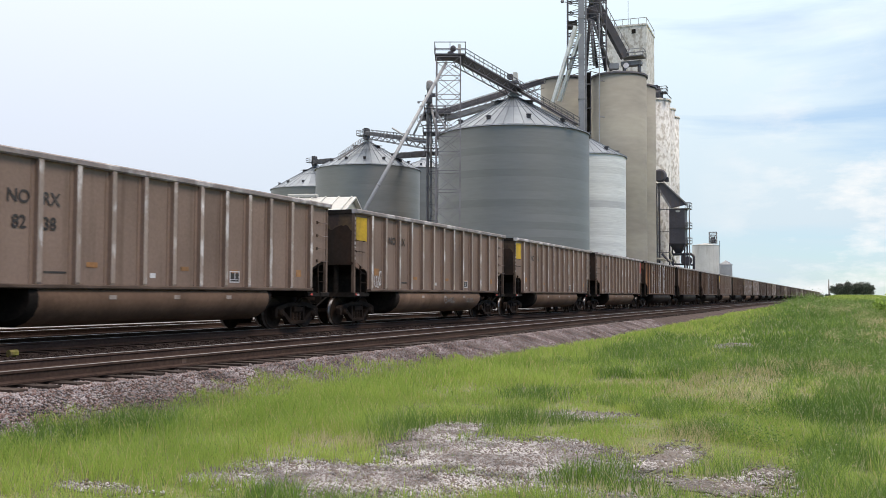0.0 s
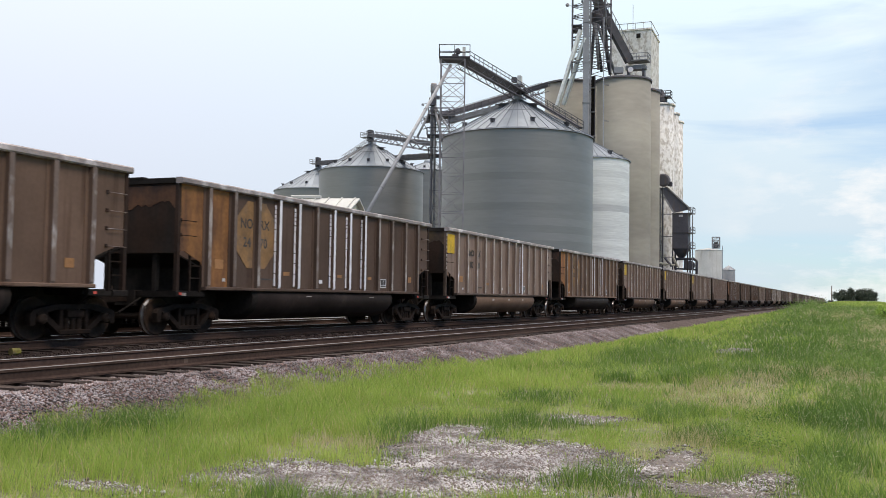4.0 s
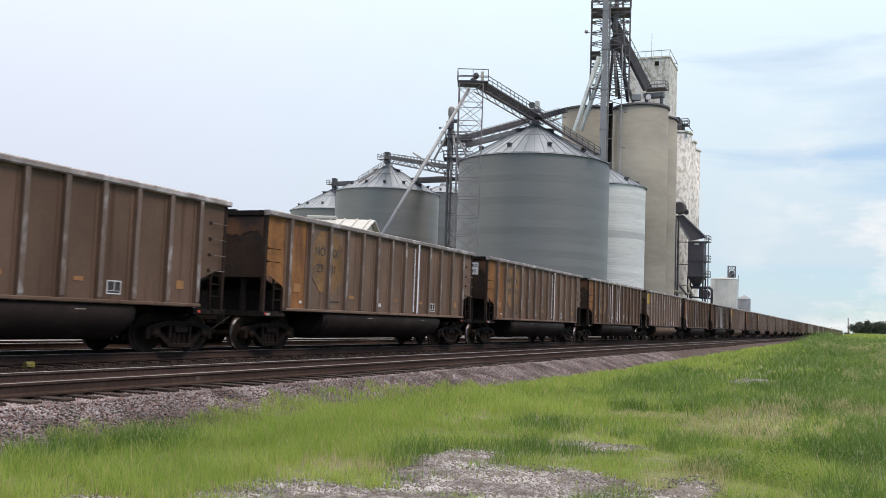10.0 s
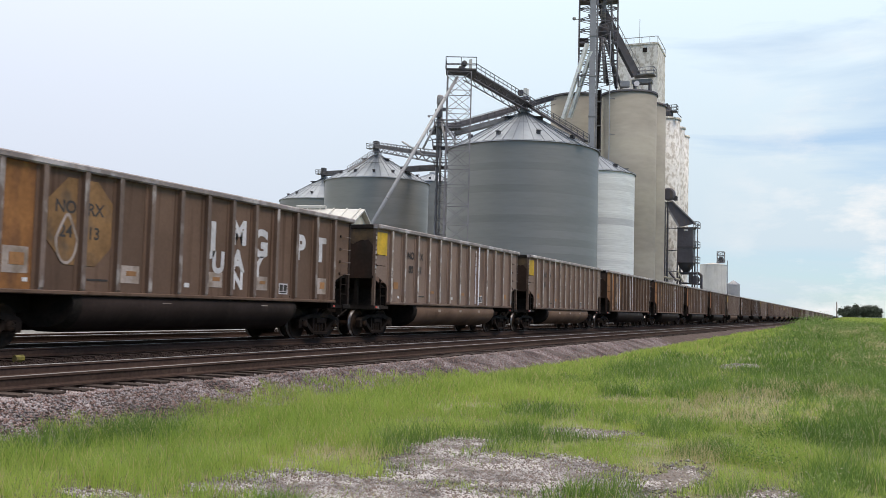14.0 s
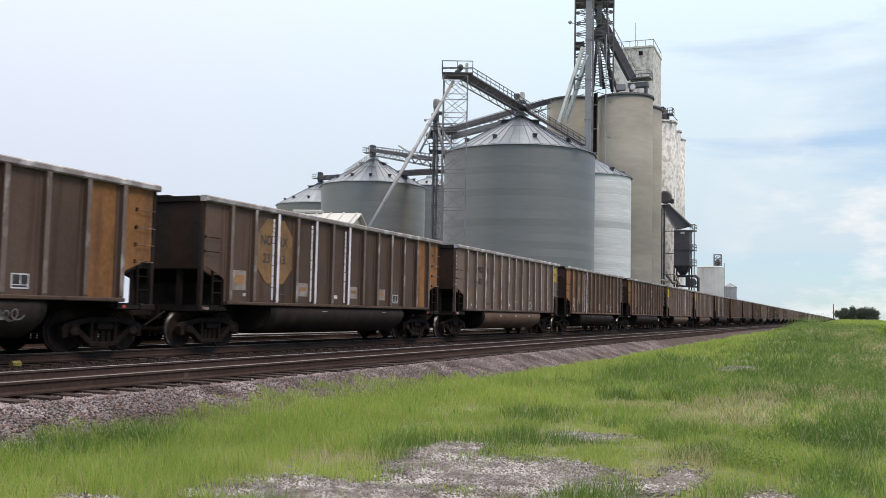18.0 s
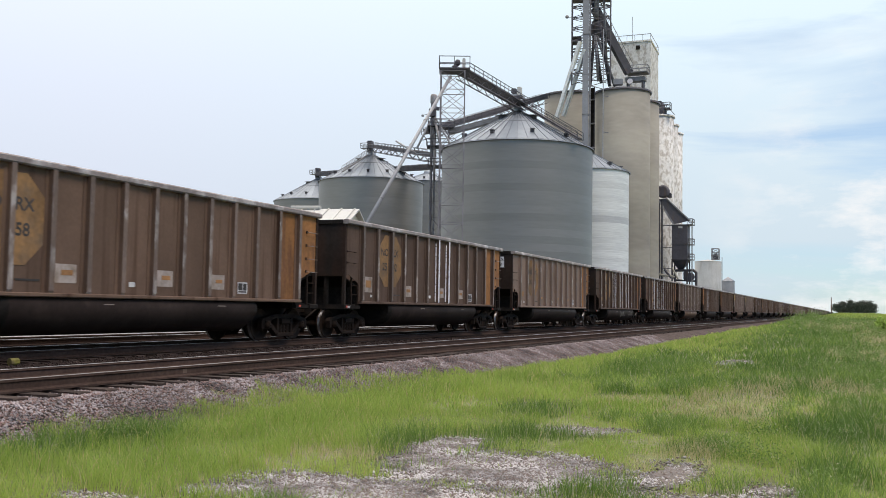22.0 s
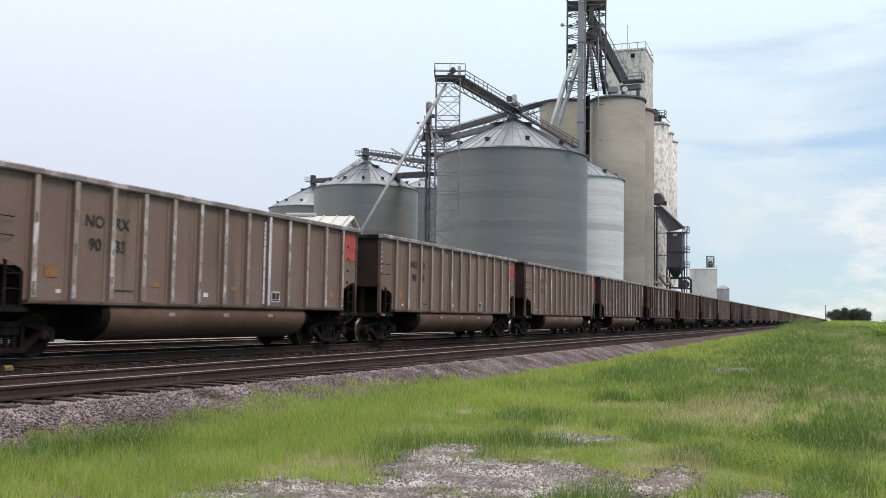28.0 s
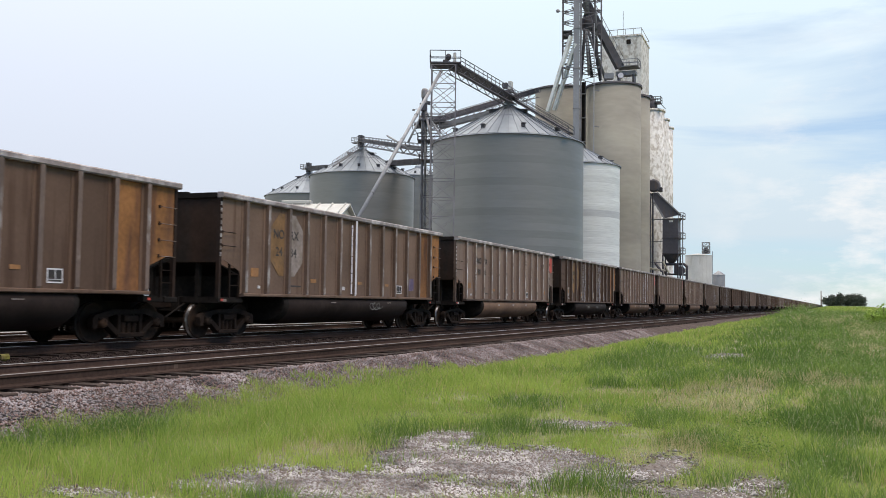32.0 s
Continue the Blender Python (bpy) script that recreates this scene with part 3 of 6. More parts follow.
def sideframe_shape():
    # arched top member, open windows, slanting tension members, jaws over the bearings
    s = Shape()
    half = [(0.50, 0.76), (0.86, 0.70), (1.14, 0.63), (1.20, 0.55), (1.19, 0.33), (1.06, 0.33), (1.03, 0.545), (0.76, 0.545), (0.74, 0.585), (0.50, 0.645)]
    s.extrude([(-y, z) for y, z in reversed(half)][::-1] + [(y, z) for y, z in reversed(half)], 0.91, 1.07, "x")
    for k in (-1, 1):
        s.bar((0.99, 0.79 * k, 0.585), (0.99, 0.74 * k, 0.40), 0.16, 0.10)
        s.bar((0.99, 0.76 * k, 0.47), (0.99, 0.37 * k, 0.185), 0.18, 0.12)
        s.bar((0.99, 0.36 * k, 0.66), (0.99, 0.36 * k, 0.15), 0.16, 0.09)
        s.box((1.0, 0.89 * k, 0.555), (0.2, 0.28, 0.05), None, 0.01)
    s.box((0.99, 0, 0.165), (0.22, 0.86, 0.11), None, 0.02)
    return s.box((0.98, 0, 0.55), (0.26, 0.46, 0.17), None, 0.03)


def spring_shape():
    s = Shape()
    for y in (-0.18, 0.0, 0.18):
        s.spin([(0.055 if i % 2 else 0.08, 0.22 + i * 0.0225) for i in range(12)], 10, (1.0, y, 0))
    return s


def axle_shape():
    s = Shape()
    s.bar((-1.0, 0, 0), (1.0, 0, 0), 0.17, n=12, smooth=True)
    for k in (-1, 1):
        s.spin([(0.0, 1.14 * k), (0.075, 1.14 * k), (0.11, 1.11 * k), (0.12, 0.90 * k), (0.08, 0.88 * k)], 14, axis="x")
        for i in range(3):
            a = 2 * math.pi * i / 3
            s.box((1.145 * k, 0.055 * math.cos(a), 0.055 * math.sin(a)), (0.02, 0.03, 0.03))
    return s


def wheel_shape():
    return Shape().spin([(0.09, 0.70), (0.14, 0.80), (0.16, 0.775), (0.36, 0.755), (0.40, 0.80), (0.437, 0.80), (0.450, 0.797), (WHEEL_R, 0.78), (WHEEL_R + 0.004, 0.70), (0.485, 0.685), (0.48, 0.66), (0.40, 0.66), (0.36, 0.70), (0.09, 0.68)], 28, axis="x")


def polish(ob):
    # the running surface shines
    me = ob.data
    if len(me.materials) == 1:
        me.materials.append(M["tread"])
        for p in me.polygons:
            r = math.hypot(p.center.y, p.center.z)
            if 0.4525 < r < 0.47:
                p.material_index = 1


def coupler_shape():
    s = Shape().box((0, 7.55, 0.88), (0.16, 0.7, 0.18), None, 0.02).box((0, 8.05, 0.88), (0.30, 0.34, 0.26), None, 0.05)
    return s.box((0.1, 8.18, 0.88), (0.12, 0.12, 0.30), None, 0.03)


def end_wall_shape():
    # sheet with two stiffeners, above a slope sheet that runs down and in
    s = Shape().box((0, -HALF + 0.02, 2.86), (2 * WIDE - 0.06, 0.03, 1.68))
    s.box((0, -HALF + 0.03, 2.03), (2 * WIDE - 0.06, 0.10, 0.09), None, 0.02)
    return s


def end_paint_shape():
    # what is left of a painted band: its lower edge has flaked away unevenly
    n = 40
    edge = [(-1.42 + 2.84 * i / n, -0.10 - 0.3 * noise.noise((i * 0.12, 0.4, 0)) - 0.10 * noise.noise((i * 0.5, 2.1, 0))) for i in range(n + 1)]
    return Shape().extrude(edge + [(1.42, 0.40), (-1.42, 0.40)], -0.003, 0.003, "y")


def slope_sheet_shape():
    s = Shape()
    s.add([(-1.38, -HALF + 0.08, 2.0), (1.38, -HALF + 0.08, 2.0), (1.38, -4.6, 1.12), (-1.38, -4.6, 1.12), (-1.38, -HALF + 0.08, 1.96), (1.38, -HALF + 0.08, 1.96), (1.38, -4.6, 1.08), (-1.38, -4.6, 1.08)],
          [(0, 1, 2, 3), (7, 6, 5, 4), (0, 4, 5, 1), (2, 6, 7, 3), (1, 5, 6, 2), (3, 7, 4, 0)])
    return s


def text_shape(body, size, bold=0.02):
    cu = bpy.data.curves.new("lettering", "FONT")
    cu.body, cu.size, cu.align_x, cu.align_y, cu.offset = body, size, "CENTER", "CENTER", bold * size
    ob = bpy.data.objects.new("lettering", cu)
    me = bpy.data.meshes.new_from_object(ob)
    s = Shape()
    s.add([(0.0, v.co.x, v.co.y) for v in me.vertices], [tuple(p.vertices) for p in me.polygons])
    bpy.data.objects.remove(ob)
    bpy.data.meshes.remove(me)
    bpy.data.curves.remove(cu)
    return s


def plate(w, h):
    return lambda: Shape().box((0, 0, 0), (0.006, w, h))


def border_shape(w, h, t=0.028):
    o = [(-w / 2, -h / 2), (w / 2, -h / 2), (w / 2, h / 2), (-w / 2, h / 2)]
    q = [(y * (1 - 2 * t / w), z * (1 - 2 * t / h)) for y, z in o]
    s = Shape()
    s.add([(x, y, z) for x in (0, 0.007) for y, z in o + q], [(8 + i, 8 + (i + 1) % 4, 12 + (i + 1) % 4, 12 + i) for i in range(4)] + [(i, (i + 1) % 4, 8 + (i + 1) % 4, 8 + i) for i in range(4)] + [(4 + (i + 1) % 4, 4 + i, 12 + i, 12 + (i + 1) % 4) for i in range(4)])
    return s


def emblem_shape(side):
    # half of an eight-sided emblem, on one side of the rib
    o = [(0.06, -0.90), (0.42, -0.90), (0.92, -0.42), (0.92, 0.42), (0.42, 0.90), (0.06, 0.90)]
    o = [(y * side, z) for y, z in o]
    return Shape().extrude(o if side > 0 else o[::-1], 0, 0.005, "x")


def streaks_shape():
    # a strip of reflective tape beside a marked rib, in pieces of uneven length with dark joints between
    s = Shape()
    z, i = SILL + 0.16, 0
    lengths = (0.34, 0.30, 0.27, 0.25, 0.33, 0.16, 0.11, 0.09, 0.12, 0.10, 0.16, 0.14)
    while z + lengths[i % 12] < TOP - 0.14:
        h = lengths[i % 12]
        s.box((0, 0, z + h / 2), (0.016, 0.085, h))
        z, i = z + h + 0.022, i + 1
    return s


def rib_dash_shape():
    # pieces of tape stuck at even steps up a rib's face
    s = Shape()
    for z in (1.42, 2.16, 2.86):
        s.box((0, 0, z), (0.004, 0.075, 0.28))
    return s


def ribbon(s, pts, thick):
    """A flat painted stroke along a line of points."""
    n = len(pts)
    left, right = [], []
    for i in range(n):
        d = Vector(pts[min(n - 1, i + 1)]) - Vector(pts[max(0, i - 1)])
        q = Vector((-d.y, d.x)).normalized() * thick / 2
        left.append((0.003, pts[i][0] + q.x, pts[i][1] + q.y))
        right.append((0.003, pts[i][0] - q.x, pts[i][1] - q.y))
    s.add(left + right, [(i, i + 1, n + i + 1, n + i) for i in range(n - 1)])


def drop_shape(side=1):
    # a drop-shaped outline sprayed over the emblem
    s = Shape()
    pts = []
    for i in range(33):
        a = 2 * math.pi * i / 32
        w = 0.28 * (1 - 0.62 * max(0.0, math.cos(a)))
        pts.append((side * (0.40 + w * math.sin(a)), -0.36 + 0.50 * math.cos(a)))
    ribbon(s, pts, 0.06)
    return s


def scribble_shape(seed, w, h, n=6, thick=0.03):
    """Illegible looping handwriting sprayed in one sweep: n loops of uneven size, with a few cross strokes."""
    r, s = random.Random(seed), Shape()
    amp = [r.uniform(0.35, 1.0) for _ in range(n + 2)]
    tilt = r.uniform(0.1, 0.35)
    pts = []
    steps = 14 * n
    for i in range(steps + 1):
        u = i / steps * n
        k = int(u)
        q = amp[k] * (1 - u + k) + amp[k + 1] * (u - k)
        a = 2 * math.pi * u
        z = q * math.sin(a) * 0.5
        y = u / n - 0.5 + (0.42 + 0.3 * q) / n * math.cos(a) + tilt * z * h / w
        pts.append((y * w, z * h))
    ribbon(s, pts, thick)
    for _ in range(max(1, n // 3)):
        y, z = r.uniform(-0.4, 0.3) * w, r.uniform(-0.3, 0.4) * h
        ribbon(s, [(y + w * 0.18 * i / 4, z + h * 0.12 * math.sin(i)) for i in range(5)], thick)
    return s


def bay_y(k):
    """Middle of bay k, counted from the rear; bays 0 and 13 are the end bays."""
    if k == 0:
        return (-HALF + RIB_Y[0]) / 2
    if k == 13:
        return (HALF + RIB_Y[12]) / 2
    return (RIB_Y[k - 1] + RIB_Y[k]) / 2


FLIP = Matrix.Rotation(math.pi, 4, "Z")


def coal_car(kind, number="", rear="", front="", white=(), rust=(), tags=(), plate_end=False, pale=False, tone="", half=False, edge=False, dashes=False, drop=0, violet=False, full=True, near=True):
    """kind: taupe (bare aluminium) or brown (painted steel, with an emblem)."""
    light = kind == "taupe"
    body, rib = (M["taupe"], M["taupe_rib"]) if light else (M["brown"], M["rib"])
    if kind == "tan":
        rib = M["rib"]
    body = M[{"deep": "%s_deep", "pale": "%s_pale"}.get(tone, "%s") % ("brown" if kind == "brown" else "taupe")]
    words = {"taupe": "dusty taupe aluminium coal car", "brown": "grimy brown steel coal car", "tan": "dusty tan steel coal car"}[kind]
    extra = " with yellow corner panel" if "yellow" in (rear, front) else " with red corner panel" if "red" in (rear, front) else " with rust-orange end bays" if rust else ""
    extra += ", white-striped ribs" if white else ""
    car = tagged(new("coal_car"), words + extra, "railway car", "cars of the coal train")
    P = lambda *a, **k: part(*a, parent=car, **k)
    # sides
    if not near:
        s = Shape().box((WIDE - 0.02, 0, (SILL + TOP) / 2), (0.03, 2 * HALF - 2.1, TOP - SILL - 0.2))
        for k in (-1, 1):
            s.box((WIDE - 0.02, k * (HALF - 0.52), 2.85), (0.03, 1.04, TOP - 2.13))
        P("near_side", lambda: s, body, key="near")
        s2 = Shape()
        for y in RIB_Y:
            s2.box((WIDE + 0.04, y, (SILL + TOP) / 2), (0.10, 0.13, TOP - SILL - 0.12))
        tagged(P("ribs", lambda: s2, rib, key="ribs"), kind="stuff")
    for k in range(14 if near else 0):
        m = M["rust"] if k in rust else body
        if k in (0, 13):
            P("side_panel", end_panel_shape, m, at=Matrix.Identity(4) if k == 0 else Matrix.Diagonal((1, -1, 1, 1)), key="endpanel%d" % (k > 0))
        else:
            P("side_panel", lambda: panel_shape(RIB_Y[k] - RIB_Y[k - 1]), m, at=(WIDE, bay_y(k), 0), key="panel%.2f" % (RIB_Y[k] - RIB_Y[k - 1]))
    for k, y in enumerate(RIB_Y if near else ()):
        r = P("rib", rib_shape, M["white"] if k in white else rib, at=(WIDE, y, 0), key="rib" + body.name, label="rib with white reflective paint" if k in white else "")
        two_tone(r, body)
        if dashes and k not in white:
            tagged(part("rib_marking", rib_dash_shape, M["dash"], r, "short pale reflective dashes on the rib", (0.121, 0, 0.09 * (k % 3)), "ribdash"), kind="stuff")
        if k in white:
            tagged(part("marking_strip", streaks_shape, M["white"], r, "row of white reflective dashes", (0.022, -0.125, 0), "streaks"), kind="stuff")
    far = Shape()
    far.box((-WIDE + 0.02, 0, (SILL + TOP) / 2), (0.03, 2 * HALF - 2.1, TOP - SILL - 0.2))
    for k in (-1, 1):
        far.box((-WIDE + 0.02, k * (HALF - 0.52), 2.85), (0.03, 1.04, TOP - 2.13))
    P("far_side", lambda: far, body, key="far")
    if full:
        for y in RIB_Y:
            two_tone(P("rib", rib_shape, rib, at=Matrix.Translation((-WIDE, y, 0)) @ FLIP, key="rib" + body.name), body)
    # rims and sills
    for k in (1, -1):
        P("top_chord", lambda: Shape().box((0.03, 0, TOP - 0.045), (0.22, 2 * HALF + 0.06, 0.15), None, 0.03), M["chord"], at=Matrix.Translation((k * WIDE, 0, 0)) @ (Matrix.Identity(4) if k == 1 else FLIP), key="chord", label="worn bare-metal top rim")
        P("side_sill", lambda: Shape().box((0, 0, SILL + 0.05), (0.2, 2 * HALF - 2.0, 0.09), None, 0.02), M["sill"] if light else body, at=(k * (WIDE + 0.02), 0, 0), key="sill")
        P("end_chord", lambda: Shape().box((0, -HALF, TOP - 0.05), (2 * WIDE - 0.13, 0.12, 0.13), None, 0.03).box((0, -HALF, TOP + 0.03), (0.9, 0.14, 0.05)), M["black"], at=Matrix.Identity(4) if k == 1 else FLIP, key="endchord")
        P("end_wall", end_wall_shape, M["dark_end"], at=Matrix.Identity(4) if k == 1 else FLIP, key="endwall")
        # slope sheets and platforms coloured black for the shade under the end bays
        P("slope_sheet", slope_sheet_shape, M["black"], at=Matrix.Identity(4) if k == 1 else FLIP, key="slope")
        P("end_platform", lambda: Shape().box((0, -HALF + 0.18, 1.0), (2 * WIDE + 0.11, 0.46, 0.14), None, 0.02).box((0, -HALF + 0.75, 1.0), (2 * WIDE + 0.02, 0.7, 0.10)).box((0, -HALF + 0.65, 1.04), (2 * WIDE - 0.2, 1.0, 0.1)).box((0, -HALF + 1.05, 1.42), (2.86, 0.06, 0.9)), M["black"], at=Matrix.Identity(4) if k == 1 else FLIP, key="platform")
        P("coupler", coupler_shape, M["truck"], at=Matrix.Identity(4) if k == 1 else FLIP, key="coupler", label="cast knuckle coupler")
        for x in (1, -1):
            P("corner_post", lambda: Shape().box((0, 0, 2.38), (0.10, 0.10, 2.66), None, 0.02), M["sill"] if light else M["dark_end"], at=(x * (WIDE - 0.03), k * (HALF - 0.04), 0), key="cpost")
    if light or edge:
        tagged(P("edge_dashes", lambda: [s for s in [Shape()] for i in range(9) if s.box((0, 0, 2.2 + i * 0.165), (0.012, 0.06, 0.10))][0], M["dash"], at=(WIDE + 0.026, -HALF + 0.04, 0), key="dashes", label="worn white edge dashes"), kind="stuff")
    # steps and grab irons on the end bays
    def rungs(zs, w):
        s = Shape()
        for z in zs:
            s.bar((0.09, -w / 2, z), (0.09, w / 2, z), 0.020, n=6)
            s.bar((0, -w / 2, z), (0.09, -w / 2, z), 0.020, n=6).bar((0, w / 2, z), (0.09, w / 2, z), 0.020, n=6)
            s.box((0.012, -w / 2, z + 0.01), (0.02, 0.07, 0.08))
        return s
    if full:
        irons = [P("grab_iron", lambda: rungs((0,), 0.5), M["black"], at=(WIDE, -HALF + 0.36, z), key="grab5") for z in (2.42, 2.78)]
        irons += [P("grab_iron", lambda: rungs((0,), 0.52), M["rib"], at=(WIDE, HALF - 0.36, z), key="grab4") for z in (2.02, 2.40, 2.79, 3.19)]
        for me in {ob.data for ob in irons}:
            if len(me.materials) == 1:
                me.materials.append(M["dark_end"])
                for p in list(me.polygons)[-6:]:
                    p.material_index = 1
        for y in (-HALF + 0.55, HALF - 0.45):
            s = lambda: Shape().box((0, 0, 1.5), (0.05, 0.05, 1.0)).box((0, 0.4, 1.5), (0.05, 0.05, 1.0)).bar((0, 0, 1.4), (0, 0.4, 1.4), 0.03).bar((0, 0, 1.7), (0, 0.4, 1.7), 0.03)
            P("step_ladder", s, M["truck"], at=(WIDE - 0.05, y, 0), key="ladder")
        P("step_ladder", s, M["truck"], at=(-WIDE + 0.05, HALF - 0.55, 0), key="ladder")
        for y in (-0.75, 0.75):
            P("end_post", lambda: Shape().box((0, -HALF + 0.12, 1.55), (0.12, 0.12, 0.96), None, 0.02), M["black"], at=(y, 0, 0), key="epost")
        P("brake_pipe", lambda: Shape().bar((0.5, -HALF - 0.1, 0.9), (0.42, -HALF - 0.75, 0.55), 0.05, n=6), M["black"], key="pipe")
        P("brake_cylinder", lambda: Shape().spin([(0, -0.3), (0.16, -0.3), (0.16, 0.3), (0, 0.3)], 14, (0.9, -5.0, 1.35), "y"), M["truck"], key="brake")
    # underframe
    P("centre_sill", lambda: Shape().box((0, 0, 0.9), (0.6, 2 * HALF + 0.2, 0.38)), M["black"], key="csill")
    P("floor", lambda: Shape().box((0, 0, SILL + 0.04), (2 * WIDE - 0.1, 9.2, 0.06)), M["black"], key="floor")
    tub = P("tub", belly_shape, M["belly_taupe"] if light else M["belly_dark"], key="belly", label="rounded dusty tub" if light else "rounded black grimy tub")
    if len(tub.data.materials) == 1:
        tub.data.materials.append(M["black"])
        for p in tub.data.polygons:
            p.material_index = 1 if abs(p.center.y) > 4.1 else 0
    if not near:
        pass
    elif light:
        for y in (-2.0, 0.15, 2.2):
            P("stencil", plate(0.22, 0.09), M["ghost"], at=(1.56, y, 0.93), key="st22")
    else:
        for y in (-1.4, 2.6):
            P("stencil", plate(0.3, 0.05), M["ghost"], at=(1.55, y, 0.96), key="st30")
    # trucks
    for k in (-1, 1):
        truck = P("truck", lambda: Shape().box((0, 0, 0.55), (2.0, 0.36, 0.26), None, 0.04).spin([(0, 0.66), (0.2, 0.66), (0.2, 0.74), (0, 0.74)], 14), M["truck"], at=(0, k * TRUCK_Y, 0), key="bolster", label="four-wheel cast steel truck")
        for x in (1, -1):
            part("side_frame", sideframe_shape, M["truck"], truck, "", Matrix.Identity(4) if x == 1 else FLIP, "frame")
            if full:
                tagged(part("spring_nest", spring_shape, M["truck"], truck, "", Matrix.Identity(4) if x == 1 else FLIP, "springs"), kind="stuff")
        for a in (-AXLE, AXLE):
            ws = P("wheelset", axle_shape, M["wheel"], at=(0, k * TRUCK_Y + a, WHEEL_R), key="axle")
            for x in (1, -1):
                polish(part("wheel", wheel_shape, M["wheel"], ws, "", Matrix.Identity(4) if x == 1 else FLIP, "wheel"))
            if full:
                WHEELS.append((ws, car, k * TRUCK_Y + a))
    # paint
    if rear:
        P("corner_panel", plate(0.74, 0.78), M[rear], at=(WIDE + 0.005, -HALF + 0.52, 3.18), key="corner", label=rear + " painted corner panel")
        if rear == "yellow":
            P("end_paint", end_paint_shape, M["end_paint"], at=(0, -HALF - 0.003, 3.26), key="endpaint", label="flaked dull yellow paint")
    if 0 in rust:
        P("end_rust", end_paint_shape, M["end_rust"], at=(0, -HALF - 0.003, 3.22), key="endrust", label="rust bloom on the end sheet")
    if front:
        P("corner_panel", plate(0.66, 0.82), M[front], at=(WIDE + 0.005, HALF - 0.5, 3.16), key="corner2", label=front + " painted corner panel")
    num = number or "    "
    if not light and number != "-":
        P("emblem", lambda: emblem_shape(-1), M["logo"], at=(WIDE + 0.003, RIB_Y[2], 2.62), key="emb-", label="faded orange painted emblem")
        P("emblem", lambda: emblem_shape(1), M["ghost" if half else "logo"], at=(WIDE + 0.003, RIB_Y[2], 2.62), key="emb+", label="faded orange painted emblem")
    if full and number != "-":
        for body_text, y, z in (("NO", -0.46, 2.90), ("RX", 0.37, 2.90), (num[:2], -0.43, 2.40), (num[2:], 0.34, 2.40)):
            if body_text.strip():
                P("lettering", lambda: text_shape(body_text, 0.36), M["ink"], at=(WIDE + 0.012, RIB_Y[2] + y, z), key="t" + body_text, label="dark stencilled characters")
    for k, w, h, z in () if not near else ((1, 0.36, 0.24, 1.78), (4, 0.32, 0.11, 1.62), (7, 0.3, 0.10, 1.62), (9, 0.26, 0.09, 1.60), (12, 0.26, 0.2, 1.62)):
        if k not in rust or k == 1:
            if pale:
                P("overspray", plate(w + 0.26, h + 0.28), M["ghost"], at=(WIDE + 0.000, bay_y(k) - 0.03, z - 0.02), key="gh%d" % k, label="pale rectangular overspray")
            P("placard", plate(w, h), M["placard"], at=(WIDE + 0.006, bay_y(k), z), key="pl%d" % k, label="faded orange placard")
    if near:
        P("stencil", plate(0.19, 0.11), M["spray"], at=(WIDE + 0.004, bay_y(6) - 0.12, 1.43), key="st19")
    if full:
        note = P("notice", plate(0.38, 0.25), M["ink"], at=(WIDE + 0.004, bay_y(9 if light else 10), 1.46), key="notice", label="small dark notice in a white frame")
        part("border", lambda: border_shape(0.43, 0.30), M["spray"], note, "white frame", None, "border")
        part("divider", plate(0.022, 0.19), M["spray"], note, "", (0.003, 0.01, 0.03), "notetext")
        part("underline", plate(0.36, 0.014), M["spray"], note, "", (0.003, 0, -0.075), "noteline")
        P("stencil", plate(0.6, 0.04), M["ink"], at=(WIDE + 0.004, bay_y(3), 1.44), key="st60")
        P("stencil", plate(0.13, 0.08), M["spray"], at=(WIDE + 0.004, bay_y(1) + 0.22, 1.38), key="st13")
        P("reflector", plate(0.16, 0.07), M["dash"], at=(WIDE + 0.06, -HALF + 0.22, 1.0), key="rf16")
    if full:
        for y in (-HALF + 0.1, HALF - 0.9):
            P("reflector", plate(0.10, 0.06), M["red"], at=(WIDE + 0.06 if y < 0 else WIDE + 0.01, y, 1.01), key="rf10", label="small red reflector")
    for seed, y, z, w, h, n, x in tags:
        if isinstance(seed, str):
            P("graffiti", lambda: text_shape(seed, h, 0.05), M["spray"], at=(x, y, z), key="tag" + seed, label="large white sprayed letter")
        else:
            P("graffiti", lambda: scribble_shape(seed, w, h, n, 0.028), M["spray"] if x < 1.55 else M["faint_spray"], at=(x, y, z), key="tag%d" % seed, label="white sprayed scrawl")
    if drop:
        P("graffiti", lambda: drop_shape(drop), M["ghost"], at=(WIDE + 0.012, RIB_Y[2], 2.62), key="drop%d" % drop, label="pale sprayed drop-shaped outline")
    if violet:
        P("paint_patch", plate(0.42, 0.46), M["violet"], at=(WIDE + 0.006, bay_y(11), 1.66), key="violet", label="faded violet paint patch")
    if plate_end:
        s = P("end_placard", lambda: Shape().box((0, 0, 0), (0.62, 0.01, 0.52)), M["spray"], at=(0.75, -HALF - 0.01, 3.28), key="endplate", label="white painted square on the end sheet")
        turn = Matrix.Rotation(-math.pi / 2, 4, "Z")
        for words, z in (("NORX", 0.12), (num, -0.12)):
            part("lettering", lambda: text_shape(words, 0.20), M["ink"], s, "dark stencilled characters", Matrix.Translation((0, -0.009, z)) @ turn, "end" + words)
    return car


